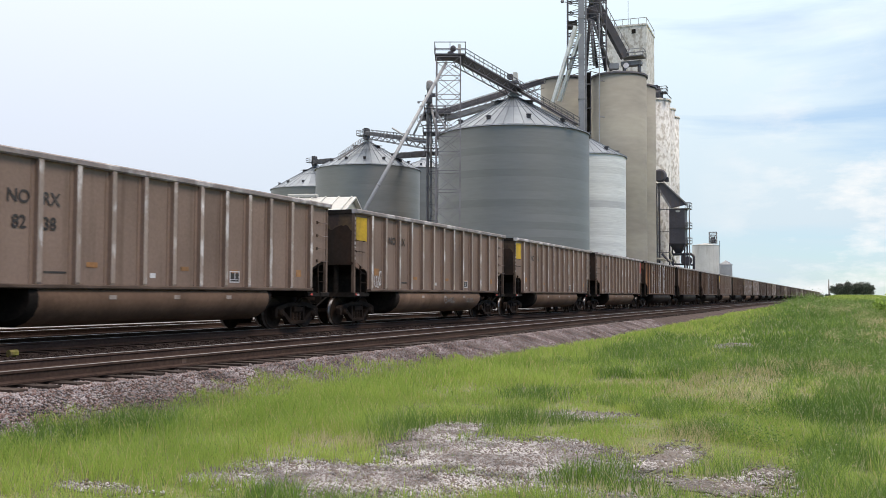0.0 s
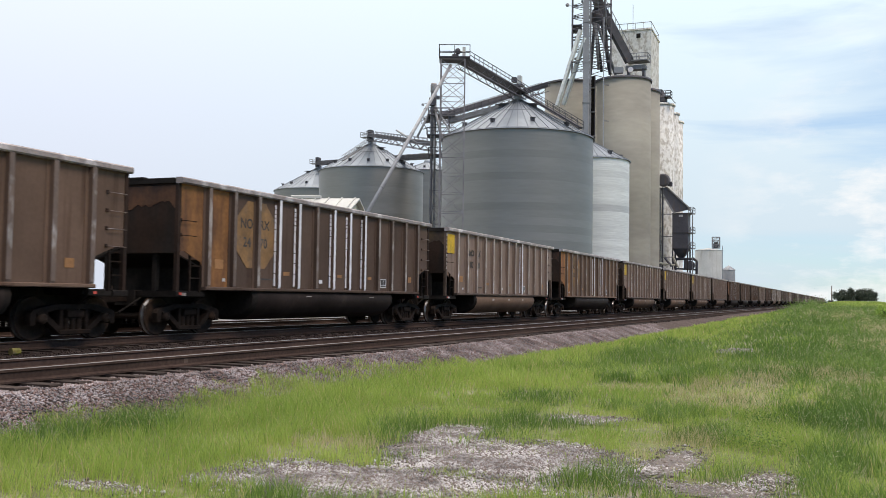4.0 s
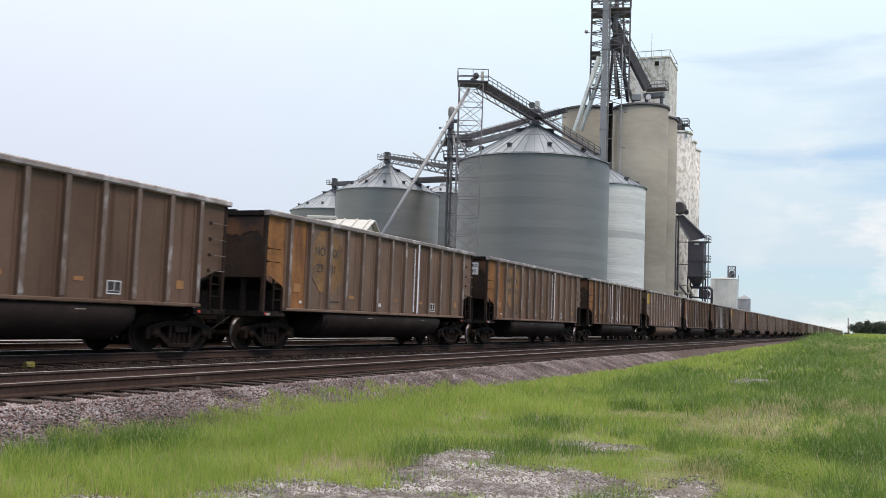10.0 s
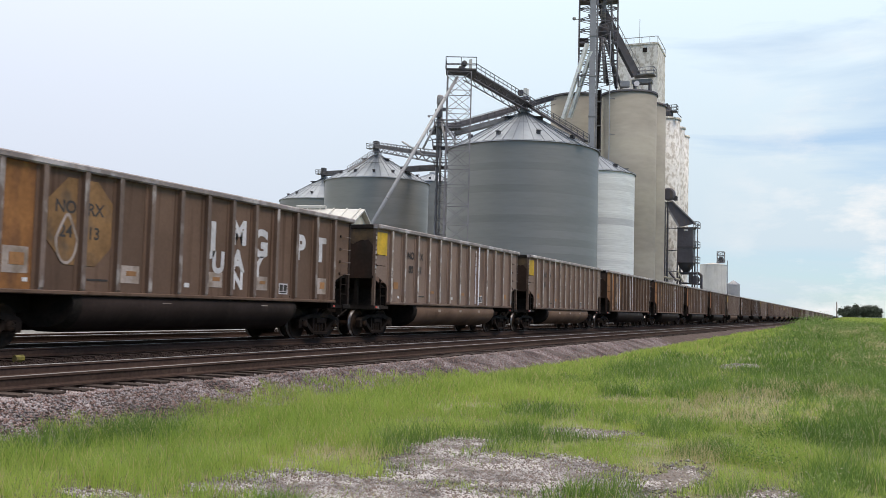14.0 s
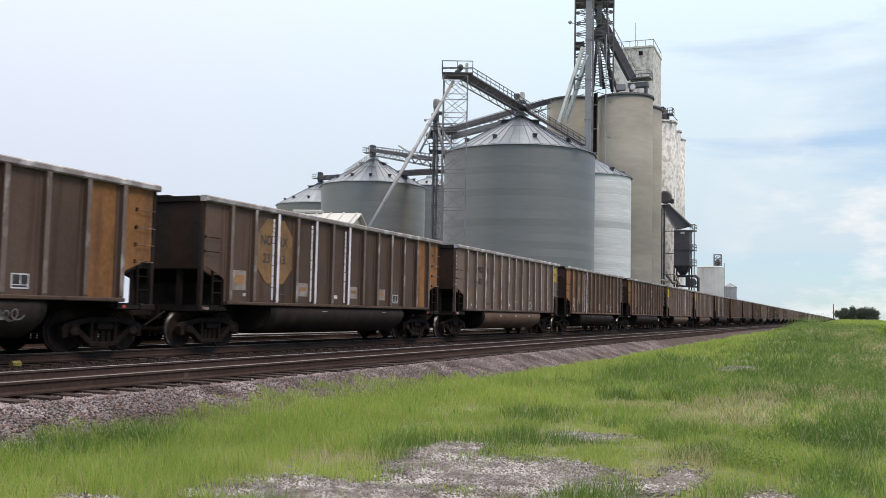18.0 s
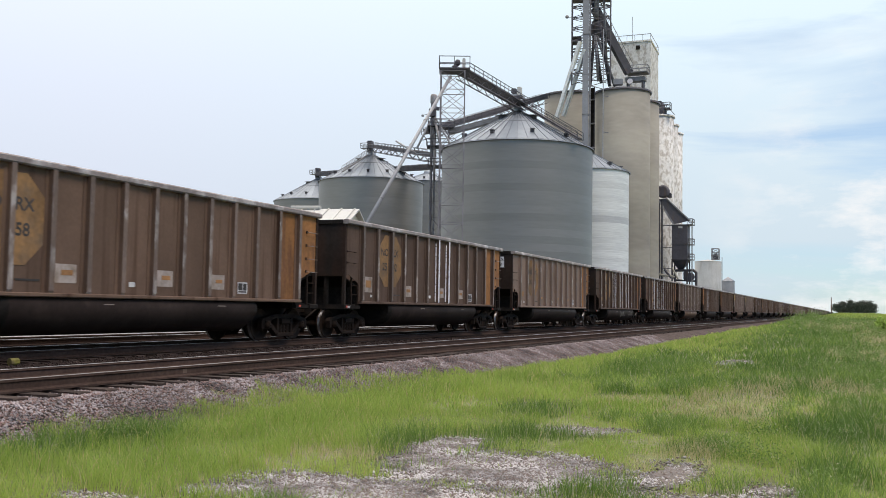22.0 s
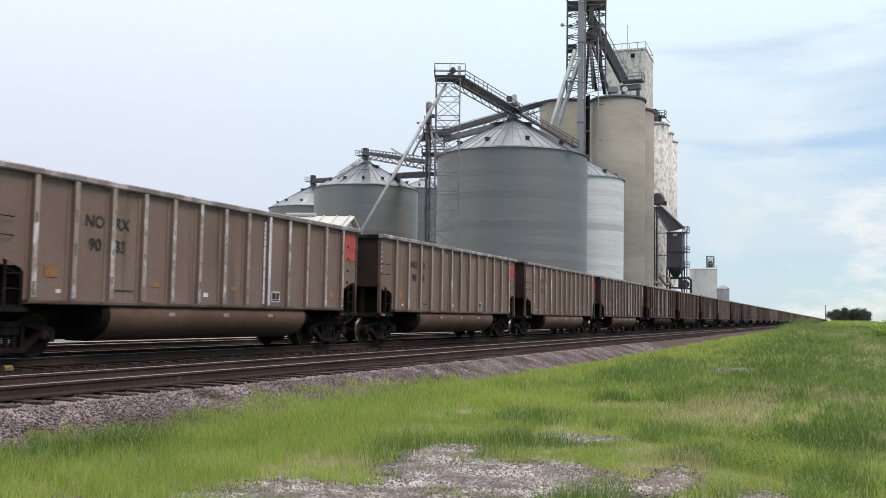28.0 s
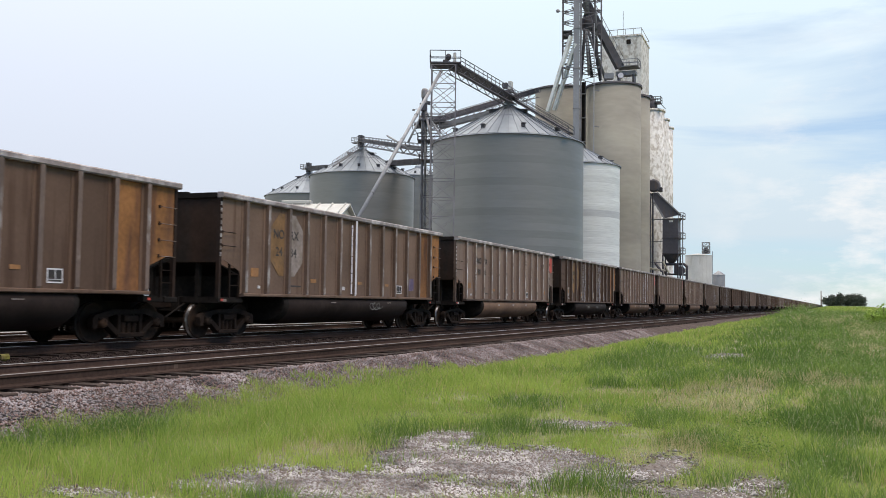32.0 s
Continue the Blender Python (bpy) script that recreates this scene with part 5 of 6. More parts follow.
def build_head_tower():
    # lattice tower that carries the head of the inclined conveyor, at the large bin's flank
    base = spot(22.75, 125, GROUND)
    t = lattice_tower("conveyor_tower", "slender grey steel lattice tower with a railed platform on top", base, 3.2, 3.2, 32.6, 2.6, 0.16, 0.08, M["tower"], None, 22)
    h = 32.6 - GROUND
    platform(t, (0.2, 0, h + 0.3), 4.1, 3.4, M["steel_dark"], 1.6)
    part("drive_motor", Shape().box((0.2, 0, h + 0.75), (0.7, 0.7, 0.5), None, 0.1).spin([(0, 0), (0.36, 0), (0.36, 0.8), (0, 0.8)], 14, (0.6, 0, h + 1.55), "y"), M["steel_dark"], t, "dark drive motor housing")
    part("gearbox", Shape().box((1.45, -0.3, h + 1.15), (0.42, 0.7, 1.5), None, 0.08), M["tank"], t, "cream gearbox cover")
    s = tagged(new("grain_spout"), "long pale galvanised grain spout slanting down from the tower head", "spout")
    a, b = spot(22.9, 124, 31.9), spot(28.05, 103, 9.5)
    s.location = b
    part("tube", Shape().bar((0, 0, 0), a - b, 0.43, n=14, smooth=True), M["steel_pale"], s)
    for i in range(1, 6):
        p = (a - b) * (i / 6)
        d = (a - b).normalized()
        part("flange", Shape().bar(p - d * 0.05, p + d * 0.05, 0.50, n=14), M["steel"], s)
    # support mast under the spout's foot
    part("mast", Shape().bar((0, 0, GROUND - b.z), (0, 0, 0.2), 0.35, n=8), M["steel"], s)
    # bucket elevator leg behind the tower
    base = spot(23.45, 150, GROUND)
    t = lattice_tower("bucket_elevator", "grey bucket elevator leg in a braced steel tower", base, 2.7, 2.7, 31.0, 2.6, 0.16, 0.09, M["tower_dark"], None, 22)
    h = 31.0 - GROUND
    def near_to(b2, r2, z2):
        e = spot(b2, r2, z2) - base
        e.rotate(Euler((0, 0, radians(-22))))
        return e
    top = near_to(23.91, 149.5, 34.4)
    for dx in (-0.28, 0.28):
        part("trunk", Shape().box((top.x + dx, top.y, top.z / 2), (0.34, 0.5, top.z)), M["steel"], t, "grey leg trunk")
    part("head", Shape().spin([(0, -0.75), (0.40, -0.72), (0.55, -0.5), (0.55, 0.55), (0.42, 0.85), (0, 0.98)], 16, tuple(top)), M["steel"], t, "rounded grey leg head")
    part("drive", Shape().box((top.x - 0.2, top.y - 0.4, top.z - 2.2), (1.1, 0.9, 1.2), None, 0.1).box((top.x + 0.7, top.y - 0.3, top.z - 1.5), (0.5, 0.6, 0.5), None, 0.05), M["steel_dark"], t, "dark drive motor")
    part("lamp_arm", Shape().bar((top.x, top.y, top.z - 2.3), (top.x - 1.75, top.y, top.z - 2.5), 0.07).box((top.x - 1.75, top.y, top.z - 2.6), (0.4, 0.3, 0.3), None, 0.05), M["steel"], t, "small floodlight on an arm")
    for z, w in ((h - 1.0, 4.2), (h - 4.2, 4.6), (h - 7.4, 4.0)):
        platform(t, (0.1, 0, z), w, 3.4, M["steel_dark"])
    part("cable", Shape().bar((1.7, -1.6, 0), (1.7, -1.6, h - 1), 0.06, n=5).bar((-1.6, -1.6, 0), (-1.6, -1.6, h), 0.09, n=5), M["steel"], t)
    for b2, r2, z2, w in ((24.9, 148, 26.2, 0.34), (23.35, 146, 25.6, 0.4), (22.9, 147, 20.5, 0.4), (23.8, 148, 21.0, 0.36), (22.2, 146, 24.0, 0.3)):
        part("down_spout", Shape().bar((top.x, top.y, top.z - 2.4), near_to(b2, r2, z2), w, n=10, smooth=True), M["steel_pale"] if w < 0.36 else M["steel"], t, "slender slanting spout")
    part("conduit", Shape().bar(near_to(24.93, 150, 25.7), near_to(26.19, 152, 28.0), 0.3, n=8, smooth=True).bar(near_to(24.93, 150, 25.7), (-1.3, 0, 25.7 - GROUND), 0.12), M["steel_pale"], t, "short pale conduit on a bracket")


def build_conveyors():
    k = "dark railed conveyor bridge"
    walkway("conveyor_bridge", k + " sloping from the tower to the large bin", spot(22.2, 125.5, 33.2), spot(18.55, 142.5, 32.3), 2.4, M["tower_dark"], 0.5, 1.1, 1.3)
    unit = tagged(new("drive_unit"), "small drive motor with a cream cover above the large bin's peak", "machinery")
    unit.location = spot(18.75, 141.5, 33.3)
    part("motor", Shape().box((-0.5, 0, 0.75), (0.8, 0.8, 0.8), None, 0.1), M["steel_dark"], unit)
    part("cover", Shape().box((0.3, 0, 0.7), (0.6, 0.7, 1.3), None, 0.08), M["tank"], unit, "cream belt cover")
    part("frame", Shape().box((-0.1, 0, -0.15), (1.8, 1.0, 0.4)), M["steel_dark"], unit)
    walkway("roof_stair", "steel stair with handrails down the large bin's roof", spot(18.5, 142, 32.2), spot(14.9, 134.5, 25.4), 1.3, M["steel_dark"], 0.25, 1.1, 1.3, False, "stair")
    walkway("conveyor_bridge", k + " behind the large bin to the silos", spot(24.36, 151, 29.5), spot(17.05, 178, 41.6), 1.9, M["tower_dark"], 0.9, 1.0, 2.0, True)
    walkway("conveyor_bridge", k + " under the upper bridge", spot(22.9, 150, 29.3), spot(18.6, 146, 31.6), 1.2, M["steel"], 0.7, 1.0, 2.2, False)
    walkway("conveyor_bridge", k + " over the second bin", spot(27.75, 207, 36.6), spot(23.9, 152, 25.9), 2.0, M["steel_dark"], 0.7, 1.1, 3.0)
    walkway("conveyor_bridge", k + " to the distant bin", spot(30.9, 250, 35.9), spot(24.0, 190, 29.6), 1.8, M["steel_dark"], 1.0, 1.0, 3.0, False)
    for b, r, z in ((27.75, 207.5, 35.2), (30.9, 250.5, 35.0)):
        ob = tagged(new("drive_station"), "dark conveyor head with a railed landing on a bin's peak", "machinery")
        ob.location = spot(b, r, z)
        part("housing", Shape().box((0, 0, 1.2), (1.0, 1.2, 2.6), None, 0.1), M["steel_dark"], ob)
        platform(ob, (-1.2, 0, 0.9), 1.8, 1.6, M["steel"])
    walkway("roof_stair", "steel stair with handrails on the second bin's roof", spot(27.9, 203, 33.9), spot(29.4, 199.5, 29.6), 0.9, M["steel"], 0.2, 1.2, 1.4, False, "stair")


def build_main_leg():
    foot = 36.0
    base = spot(14.29, 148, foot)
    t = lattice_tower("leg_tower", "tall grey lattice tower with bucket elevator legs above the silos", base, 6.0, 4.6, 62, 1.7, 0.17, 0.11, M["tower_dark"], None, 14)
    def to(b, r, z):
        e = spot(b, r, z) - base
        e.rotate(Euler((0, 0, radians(-14))))
        return e
    c = to(14.62, 145.5, GROUND)
    part("trunk", Shape().box((c.x, c.y, (c.z + 27) / 2), (0.92, 0.9, 27 - c.z)), M["steel_pale"], t, "pale grey elevator trunk")
    part("trunk", Shape().box((c.x + 0.66, c.y + 0.25, (c.z + 27) / 2), (0.3, 0.6, 27 - c.z)), M["steel"], t, "narrow grey elevator trunk")
    for i in range(9):
        part("trunk_flange", Shape().box((c.x, c.y - 0.02, -30 + 6.3 * i), (1.04, 1.0, 0.14)), M["steel"], t)
    part("landing", Shape().box((-2.3, 0, 7.6), (1.6, 4.6, 0.14)), M["steel_dark"], t, "steel landing")
    for z in (14.5, 20.0):
        platform(t, (0, 0, z), 6.2, 4.8, M["tower_dark"])
    part("leg_head", Shape().box((0, 0, 26.6), (3.4, 2.2, 2.2), None, 0.4), M["steel_dark"], t, "dark elevator head")
    part("antenna", Shape().bar((-3.0, -2.3, 10.6), (-3.7, -2.3, 10.7), 0.08).spin([(0, -0.1), (0.28, -0.05), (0.3, 0.02), (0, 0.05)], 10, (-3.75, -2.3, 10.8), "y"), M["steel"], t, "small dish antenna")
    d = to(14.0, 147.5, 45.2)
    part("distributor", Shape().spin([(0.25, -1.7), (0.95, -0.7), (0.95, 0.5), (0.4, 1.5), (0.4, 3.0)], 14, tuple(d)), M["steel_dark"], t, "dark cone-shaped distributor")
    for a, b, w, m in (((14.95, 145, 42.6), (16.36, 147.5, 31.2), 0.52, "galv_bright"), ((14.67, 145.2, 41.4), (15.95, 147.8, 31.5), 0.52, "galv_bright"),
                       ((14.1, 147, 44.6), (13.67, 149, 36.9), 0.5, "steel_dark"), ((14.1, 147, 44.6), (14.35, 149, 36.4), 0.5, "steel_dark"), ((14.0, 147, 44.4), (12.83, 150, 36.6), 0.5, "steel"),
                       ((13.79, 147, 46.0), (13.16, 149, 36.4), 0.5, "steel_dark"), ((14.05, 146.5, 44.0), (13.85, 148, 37.0), 0.45, "steel"), ((13.95, 147, 52.0), (14.02, 147, 46.5), 0.8, "steel"), ((14.3, 147, 50.0), (13.55, 148, 43.0), 0.5, "steel_dark"),
                       ((13.6, 147, 53.0), (13.35, 148.5, 40.0), 0.35, "steel"), ((14.9, 147.5, 48.0), (14.1, 147.5, 43.5), 0.3, "steel")):
        part("spout", Shape().bar(to(*a), to(*b), w, n=4 if m == "galv_bright" else 10, smooth=m != "galv_bright"), M[m], t, "slanting grain spout")
    # covered stair that runs down from the tower to the gallery
    hi, lo = to(14.11, 148.5, 49.0), to(12.0, 151.0, 38.9)
    part("covered_stair", Shape().bar(hi, lo, 0.9, 1.25), M["steel_dark"], t, "dark inclined covered conveyor")
    for k in range(11):
        p = hi.lerp(lo, k / 10)
        part("rail_post", Shape().bar(p + Vector((0.5, -0.3, 0.4)), p + Vector((0.5, -0.3, 1.6)), 0.07), M["steel"], t)
    part("handrail", Shape().bar(hi + Vector((0.5, -0.3, 1.6)), lo + Vector((0.5, -0.3, 1.6)), 0.08), M["steel"], t)
    part("blower_box", Shape().box(tuple(to(12.66, 148, 36.8)), (1.5, 1.0, 0.9), None, 0.15), M["steel_pale"], t, "pale blower housing")
    part("round_fan", Shape().spin([(0, -0.3), (0.42, -0.3), (0.42, 0.3), (0, 0.3)], 20, to(11.95, 147, 36.6), "y", False), M["white"], t, "white round fan housing")
    # railed gallery on the tan silo's roof
    ob = tagged(new("silo_gallery"), "dark steel gallery with railings on the silo roof", "gallery")
    ob.location = spot(12.2, 152, 36.5)
    part("gallery_casing", Shape().box((1.6, 0, 1.5), (3.2, 1.3, 0.7), None, 0.1), M["steel"], ob)
    part("bracket", Shape().box((0.4, 0, 0.6), (0.3, 1.2, 1.2)).box((2.8, 0, 0.6), (0.3, 1.4, 1.2)), M["steel_dark"], ob)
    platform(ob, (1.9, 0, 2.5), 3.4, 2.4, M["steel"])
    # ladder up the silo's face
    ob = tagged(new("silo_ladder"), "caged steel ladder and pipe up the concrete silo", "ladder")
    ob.location = spot(13.55, 145.0, 0)
    part("pipe", Shape().bar((0, 0, GROUND), (0, 0, 44.5), 0.15, n=8), M["steel_pale"], ob, "pale vertical pipe")
    for k in range(6):
        part("bracket", Shape().bar((0, 0, 6 + k * 5.6), (0.6, 0.9, 6 + k * 5.6), 0.14), M["steel"], ob)


def build_loadout():
    # hopper on legs beside the whitewashed silo, its chutes and its tall leg
    c = spot(8.95, 172, GROUND)
    ob = tagged(new("loadout_hopper"), "slate grey steel loadout hopper on legs with railed landings", "hopper")
    ob.location = c
    z = lambda v: v - GROUND
    part("bin", Shape().box((0, 0, z(13.2)), (2.7, 3.0, 6.3), None, 0.08), M["hopper"], ob, "square hopper bin")
    for v in (10.15, 12.9, 16.3):
        part("band", Shape().box((0, 0, z(v)), (2.82, 3.12, 0.2)), M["steel_dark"], ob)
    part("cone", Shape().add([(x * 1.33, y * 1.45, z(10.05)) for x, y in ((-1, -1), (1, -1), (1, 1), (-1, 1))] + [(x * 0.3, y * 0.3, z(8.3)) for x, y in ((-1, -1), (1, -1), (1, 1), (-1, 1))], [(0, 4, 5, 1), (1, 5, 6, 2), (2, 6, 7, 3), (3, 7, 4, 0), (7, 6, 5, 4), (0, 1, 2, 3)]), M["steel_dark"], ob)
    for x in (-1.3, 1.3):
        for y in (-1.4, 1.4):
            part("leg", Shape().bar((x, y, 0), (x, y, z(10.0)), 0.24), M["steel_dark"], ob)
        part("leg_brace", Shape().bar((x, -1.4, z(8.4)), (x, 1.4, z(6.2)), 0.14), M["steel_dark"], ob)
    for v in (10.2, 12.9, 16.4):
        platform(ob, (1.8, 0, z(v)), 0.8, 2.6, M["steel"], 1.0)
    part("ladder", Shape().bar((2.1, -1.3, 0), (2.1, -1.3, z(17.0)), 0.12).bar((2.1, -0.9, 0), (2.1, -0.9, z(17.0)), 0.12), M["steel"], ob)
    part("name_plate", Shape().box((0.15, -1.53, z(15.9)), (0.7, 0.04, 0.35)), M["tank"], ob, "small pale plate")
    # fan and duct frame beneath the cone
    part("duct", Shape().bar((-0.9, -0.6, z(8.3)), (2.1, -0.6, z(8.3)), 0.45, n=8).bar((2.1, -0.6, z(8.45)), (2.75, -0.6, z(7.9)), 0.45, n=8).bar((2.75, -0.6, z(8.0)), (2.75, -0.6, z(5.6)), 0.45, n=8).bar((-0.9, -0.6, z(8.3)), (-0.9, -0.6, z(5.4)), 0.45, n=8).bar((-0.9, -0.6, z(6.6)), (2.7, -0.6, z(6.4)), 0.3, n=8), M["steel_dark"], ob, "dark bent duct")
    part("fan", Shape().spin([(0, -0.4), (0.75, -0.4), (0.75, 0.4), (0, 0.4)], 18, (1.7, -0.6, z(7.2)), "y", False).box((0.9, -0.6, z(7.4)), (0.6, 0.9, 1.5), None, 0.08), M["hopper"], ob, "round fan housing")
    leg = tagged(new("bucket_elevator"), "dark vertical bucket elevator with a rounded black head", "elevator")
    leg.location = spot(10.12, 171, GROUND)
    def at(b, v, r=171):
        return spot(b, r, v) - leg.location
    for x in (-0.24, 0.24):
        part("column", Shape().box((x, 0, z(21.0) / 2), (0.26, 0.5, z(21.0))), M["steel_dark"], leg)
    part("head", Shape().spin([(0, -0.7), (0.9, -0.7), (1.15, -0.5), (1.15, 0.5), (0.9, 0.7), (0, 0.7)], 14, tuple(at(9.98, 22.3)), "y", False), M["hopper"], leg, "rounded dark elevator head")
    part("head_motor", Shape().box(tuple(at(9.6, 21.6)), (0.7, 0.7, 0.8), None, 0.08), M["steel_dark"], leg)
    for v in (8.6, 12.3, 16.25):
        part("tie", Shape().bar((0, 0, z(v)), (2.2, 0.4, z(v)), 0.12), M["steel_dark"], leg)
    q = [at(10.25, 20.9), at(9.80, 21.1), at(8.44, 17.15), at(9.38, 16.5)]
    thick = Vector((0, 0.5, 0))
    part("chute", Shape().add([p for p in q] + [p + thick for p in q], [(0, 3, 2, 1), (4, 5, 6, 7), (0, 1, 5, 4), (1, 2, 6, 5), (2, 3, 7, 6), (3, 0, 4, 7)]), M["hopper"], leg, "broad slanting grain chute")
    part("chute_lip", Shape().bar(q[0] - thick * 0.2, q[3] - thick * 0.2, 0.3).bar(q[1] - thick * 0.2, q[2] - thick * 0.2, 0.22), M["steel"], leg)
    for a, b2, w, m in (((10.95, 12.0), (10.95, 6.5), 0.3, "steel_dark"), ((10.9, 9.6), (10.2, 7.6), 0.5, "steel_dark"), ((11.0, 8.6), (10.4, 7.4), 0.35, "shed_wall"), ((10.4, 7.5), (9.3, 7.0), 0.35, "shed_wall"), ((10.7, 8.0), (9.8, 7.0), 0.3, "shed_wall"), ((9.45, 8.6), (9.1, 6.6), 0.3, "shed_wall"), ((9.9, 8.3), (9.5, 6.8), 0.4, "hopper")):
        part("low_pipe", Shape().bar(at(*a, 167), at(*b2, 167), w, n=8), M[m], leg)
    # tanks farther on
    for b, r, rad, top, label, cage in ((7.40, 230, 3.05, 12.9, "cream painted steel tank with a caged hatch on top", True), (6.27, 245, 1.55, 8.8, "small pale corrugated tank", False)):
        t = tagged(new("storage_tank"), label, "tank")
        p = spot(b, r, GROUND)
        t.location = p
        n, h = 1, top - GROUND
        part("tank_wall", Shape().spin([(rad, 0), (rad, h * 0.5), (rad, h)], 40), M["tank"] if cage else M["steel_pale"], t)
        part("tank_roof", Shape().spin([(rad + 0.1, n * h - 0.1), (rad + 0.1, n * h), (0, n * h + (0.5 if cage else 1.1))], 40), M["tank"] if cage else M["steel_pale"], t)
        if cage:
            lattice_tower("hatch_cage", "", p, 1.6, 1.6, p.z + 2.6, 0.9, 0.14, 0.1, M["steel"], part("cage_base", Shape().box((0, 0, 0), (1.8, 1.8, 0.1)), M["steel"], t, "", (1.7, 0, n * h + 0.45)))
            part("hatch", Shape().spin([(0.6, 0), (0.6, 1.0), (0.4, 1.5), (0, 1.6)], 14, (1.7, 0, n * h + 0.4)), M["steel_dark"], t)
            part("ladder", Shape().bar((rad + 0.15, 0, 0), (rad + 0.15, 0, n * h + 1), 0.12), M["steel"], t)


def build_shed():
    # gabled metal shed between the tracks and the bins; only its roof shows over the cars
    ob = tagged(new("metal_shed"), "cream metal shed with a gabled roof and a raised ridge vent", "shed")
    ob.matrix_basis = pose(-31.25, 51.98, GROUND, 0, 0, -74.4)
    hl, hw, e, r = 2.6, 2.5, 6.2, 7.12
    e, r = e - GROUND, r - GROUND
    wall = [(-hw, 0), (hw, 0), (hw, e), (0, r - 0.12), (-hw, e)]
    part("gable_wall", Shape().extrude(wall, hl - 0.15, hl, "y"), M["shed_wall"], ob, "tan metal gable")
    part("gable_wall", Shape().extrude(wall, -hl, -hl + 0.15, "y"), M["shed_wall"], ob)
    for k in (-1, 1):
        part("side_wall", Shape().box((k * (hw - 0.07), 0, e / 2), (0.13, 2 * hl - 0.3, e)), M["shed_wall"], ob)
        q = [(k * (hw + 0.35), e - 0.16), (0, r), (0, r + 0.1), (k * (hw + 0.35), e - 0.06)]
        part("roof_slope", Shape().extrude(q, -hl - 0.3, hl + 0.3, "y"), M["shed_roof"], ob, "cream ribbed roof sheet")
        for i in range(7):
            y = -hl + 0.85 * i + 0.1
            part("roof_seam", Shape().bar((k * (hw + 0.34), y, e - 0.03), (0, y, r + 0.14), 0.06), M["shed_roof"], ob)
    part("ridge_vent", Shape().box((0, -0.6, r + 0.17), (0.5, 1.9, 0.24), None, 0.06), M["shed_roof"], ob, "cream raised ridge vent")


def tree(at, h, spread, seed, label):
    r = random.Random(seed)
    ob = tagged(new("tree"), label, "tree")
    ob.location = at
    t = Shape()
    t.spin([(0.28, 0), (0.2, h * 0.25), (0.13, h * 0.5), (0.03, h * 0.85)], 8)
    for i in range(7):
        a, z = r.uniform(0, 6.28), h * r.uniform(0.2, 0.55)
        t.bar((0, 0, z), (math.cos(a) * spread * 0.6, math.sin(a) * spread * 0.6, z + h * 0.3), 0.12, n=5)
    part("trunk", t, M["bark"], ob)
    v, f = [], []
    for c in range(26):
        a, q = r.uniform(0, 6.28), math.sqrt(r.random())
        cx, cy, cz = math.cos(a) * q * spread, math.sin(a) * q * spread, h * (0.12 + 0.78 * r.random() * (1 - 0.45 * q))
        for _ in range(90):
            p = Vector((r.gauss(0, 0.42), r.gauss(0, 0.42), r.gauss(0, 0.32))) + Vector((cx, cy, cz))
            u = Vector((r.uniform(-1, 1), r.uniform(-1, 1), r.uniform(-1, 1))).normalized() * 0.22
            w = u.cross(Vector((r.uniform(-1, 1), r.uniform(-1, 1), r.uniform(-1, 1)))).normalized() * 0.11
            k = len(v)
            v += [p - u, p + w, p + u, p - w]
            f += [(k, k + 1, k + 2), (k, k + 2, k + 3)]
    crown = new("crown", cloud_mesh("crown", np.array([tuple(p) for p in v]), np.array(f), M["leaves"]))
    crown.parent = ob


def build_distance():
    for i, x in enumerate((-2.0, -0.2, 1.7, 4.4, 6.2, 8.0)):
        tree(Vector((x, 350 + 3 * (i % 2), ground_z(x, 350))), (4.6, 5.3, 5.0, 5.2, 5.5, 4.7)[i], 1.7, 20 + i, "dark green round-headed tree far along the field edge")
    for i, x in enumerate((-27, -22, -18, -12)):
        tree(Vector((x, 900, -0.6)), 4.4, 2.4, 40 + i, "small dark tree on the horizon beside the railway")
    # light green shrub on the rise
    r = random.Random(77)
    bush = tagged(new("shrub"), "bright yellow-green leafy shrub on the grassy rise", "shrub")
    bush.location = (2.2, 50.0, ground_z(2.2, 50.0))
    stems = Shape()
    v, f = [], []
    for i in range(16):
        a, q = r.uniform(0, 6.28), r.uniform(0.15, 0.8)
        tip = Vector((math.cos(a) * q, math.sin(a) * q, r.uniform(0.4, 0.95) * (1.1 - 0.5 * q)))
        stems.bar((0, 0, 0), tip, 0.03, n=5)
        for _ in range(60):
            p0 = tip * r.uniform(0.45, 1.05) + Vector((r.gauss(0, 0.12), r.gauss(0, 0.12), r.gauss(0, 0.1)))
            u = Vector((r.uniform(-1, 1), r.uniform(-1, 1), r.uniform(-0.4, 1))).normalized() * 0.09
            w = u.cross(Vector((r.uniform(-1, 1), r.uniform(-1, 1), r.uniform(-1, 1)))).normalized() * 0.04
            k = len(v)
            v += [p0 - u, p0 + w, p0 + u, p0 - w]
            f += [(k, k + 1, k + 2), (k, k + 2, k + 3)]
    part("stems", stems, M["bark"], bush)
    foliage = new("foliage", cloud_mesh("foliage", np.array([tuple(c) for c in v]), np.array(f), M["shrub_leaves"]))
    foliage.parent = bush
    p = tagged(new("utility_pole"), "thin dark timber utility pole beside the field", "pole")
    p.location = (-3.1, 250, ground_z(-3.1, 250))
    part("shaft", Shape().spin([(0.14, 0), (0.1, 4.2), (0, 4.2)], 8), M["bark"], p)


build_bins()
before = set(scene.objects)
build_concrete()
build_main_leg()
build_loadout()
for thing in [o for o in scene.objects if o not in before and o.parent is None]:
    set_back(thing)
build_head_tower()
build_conveyors()
build_shed()
build_distance()


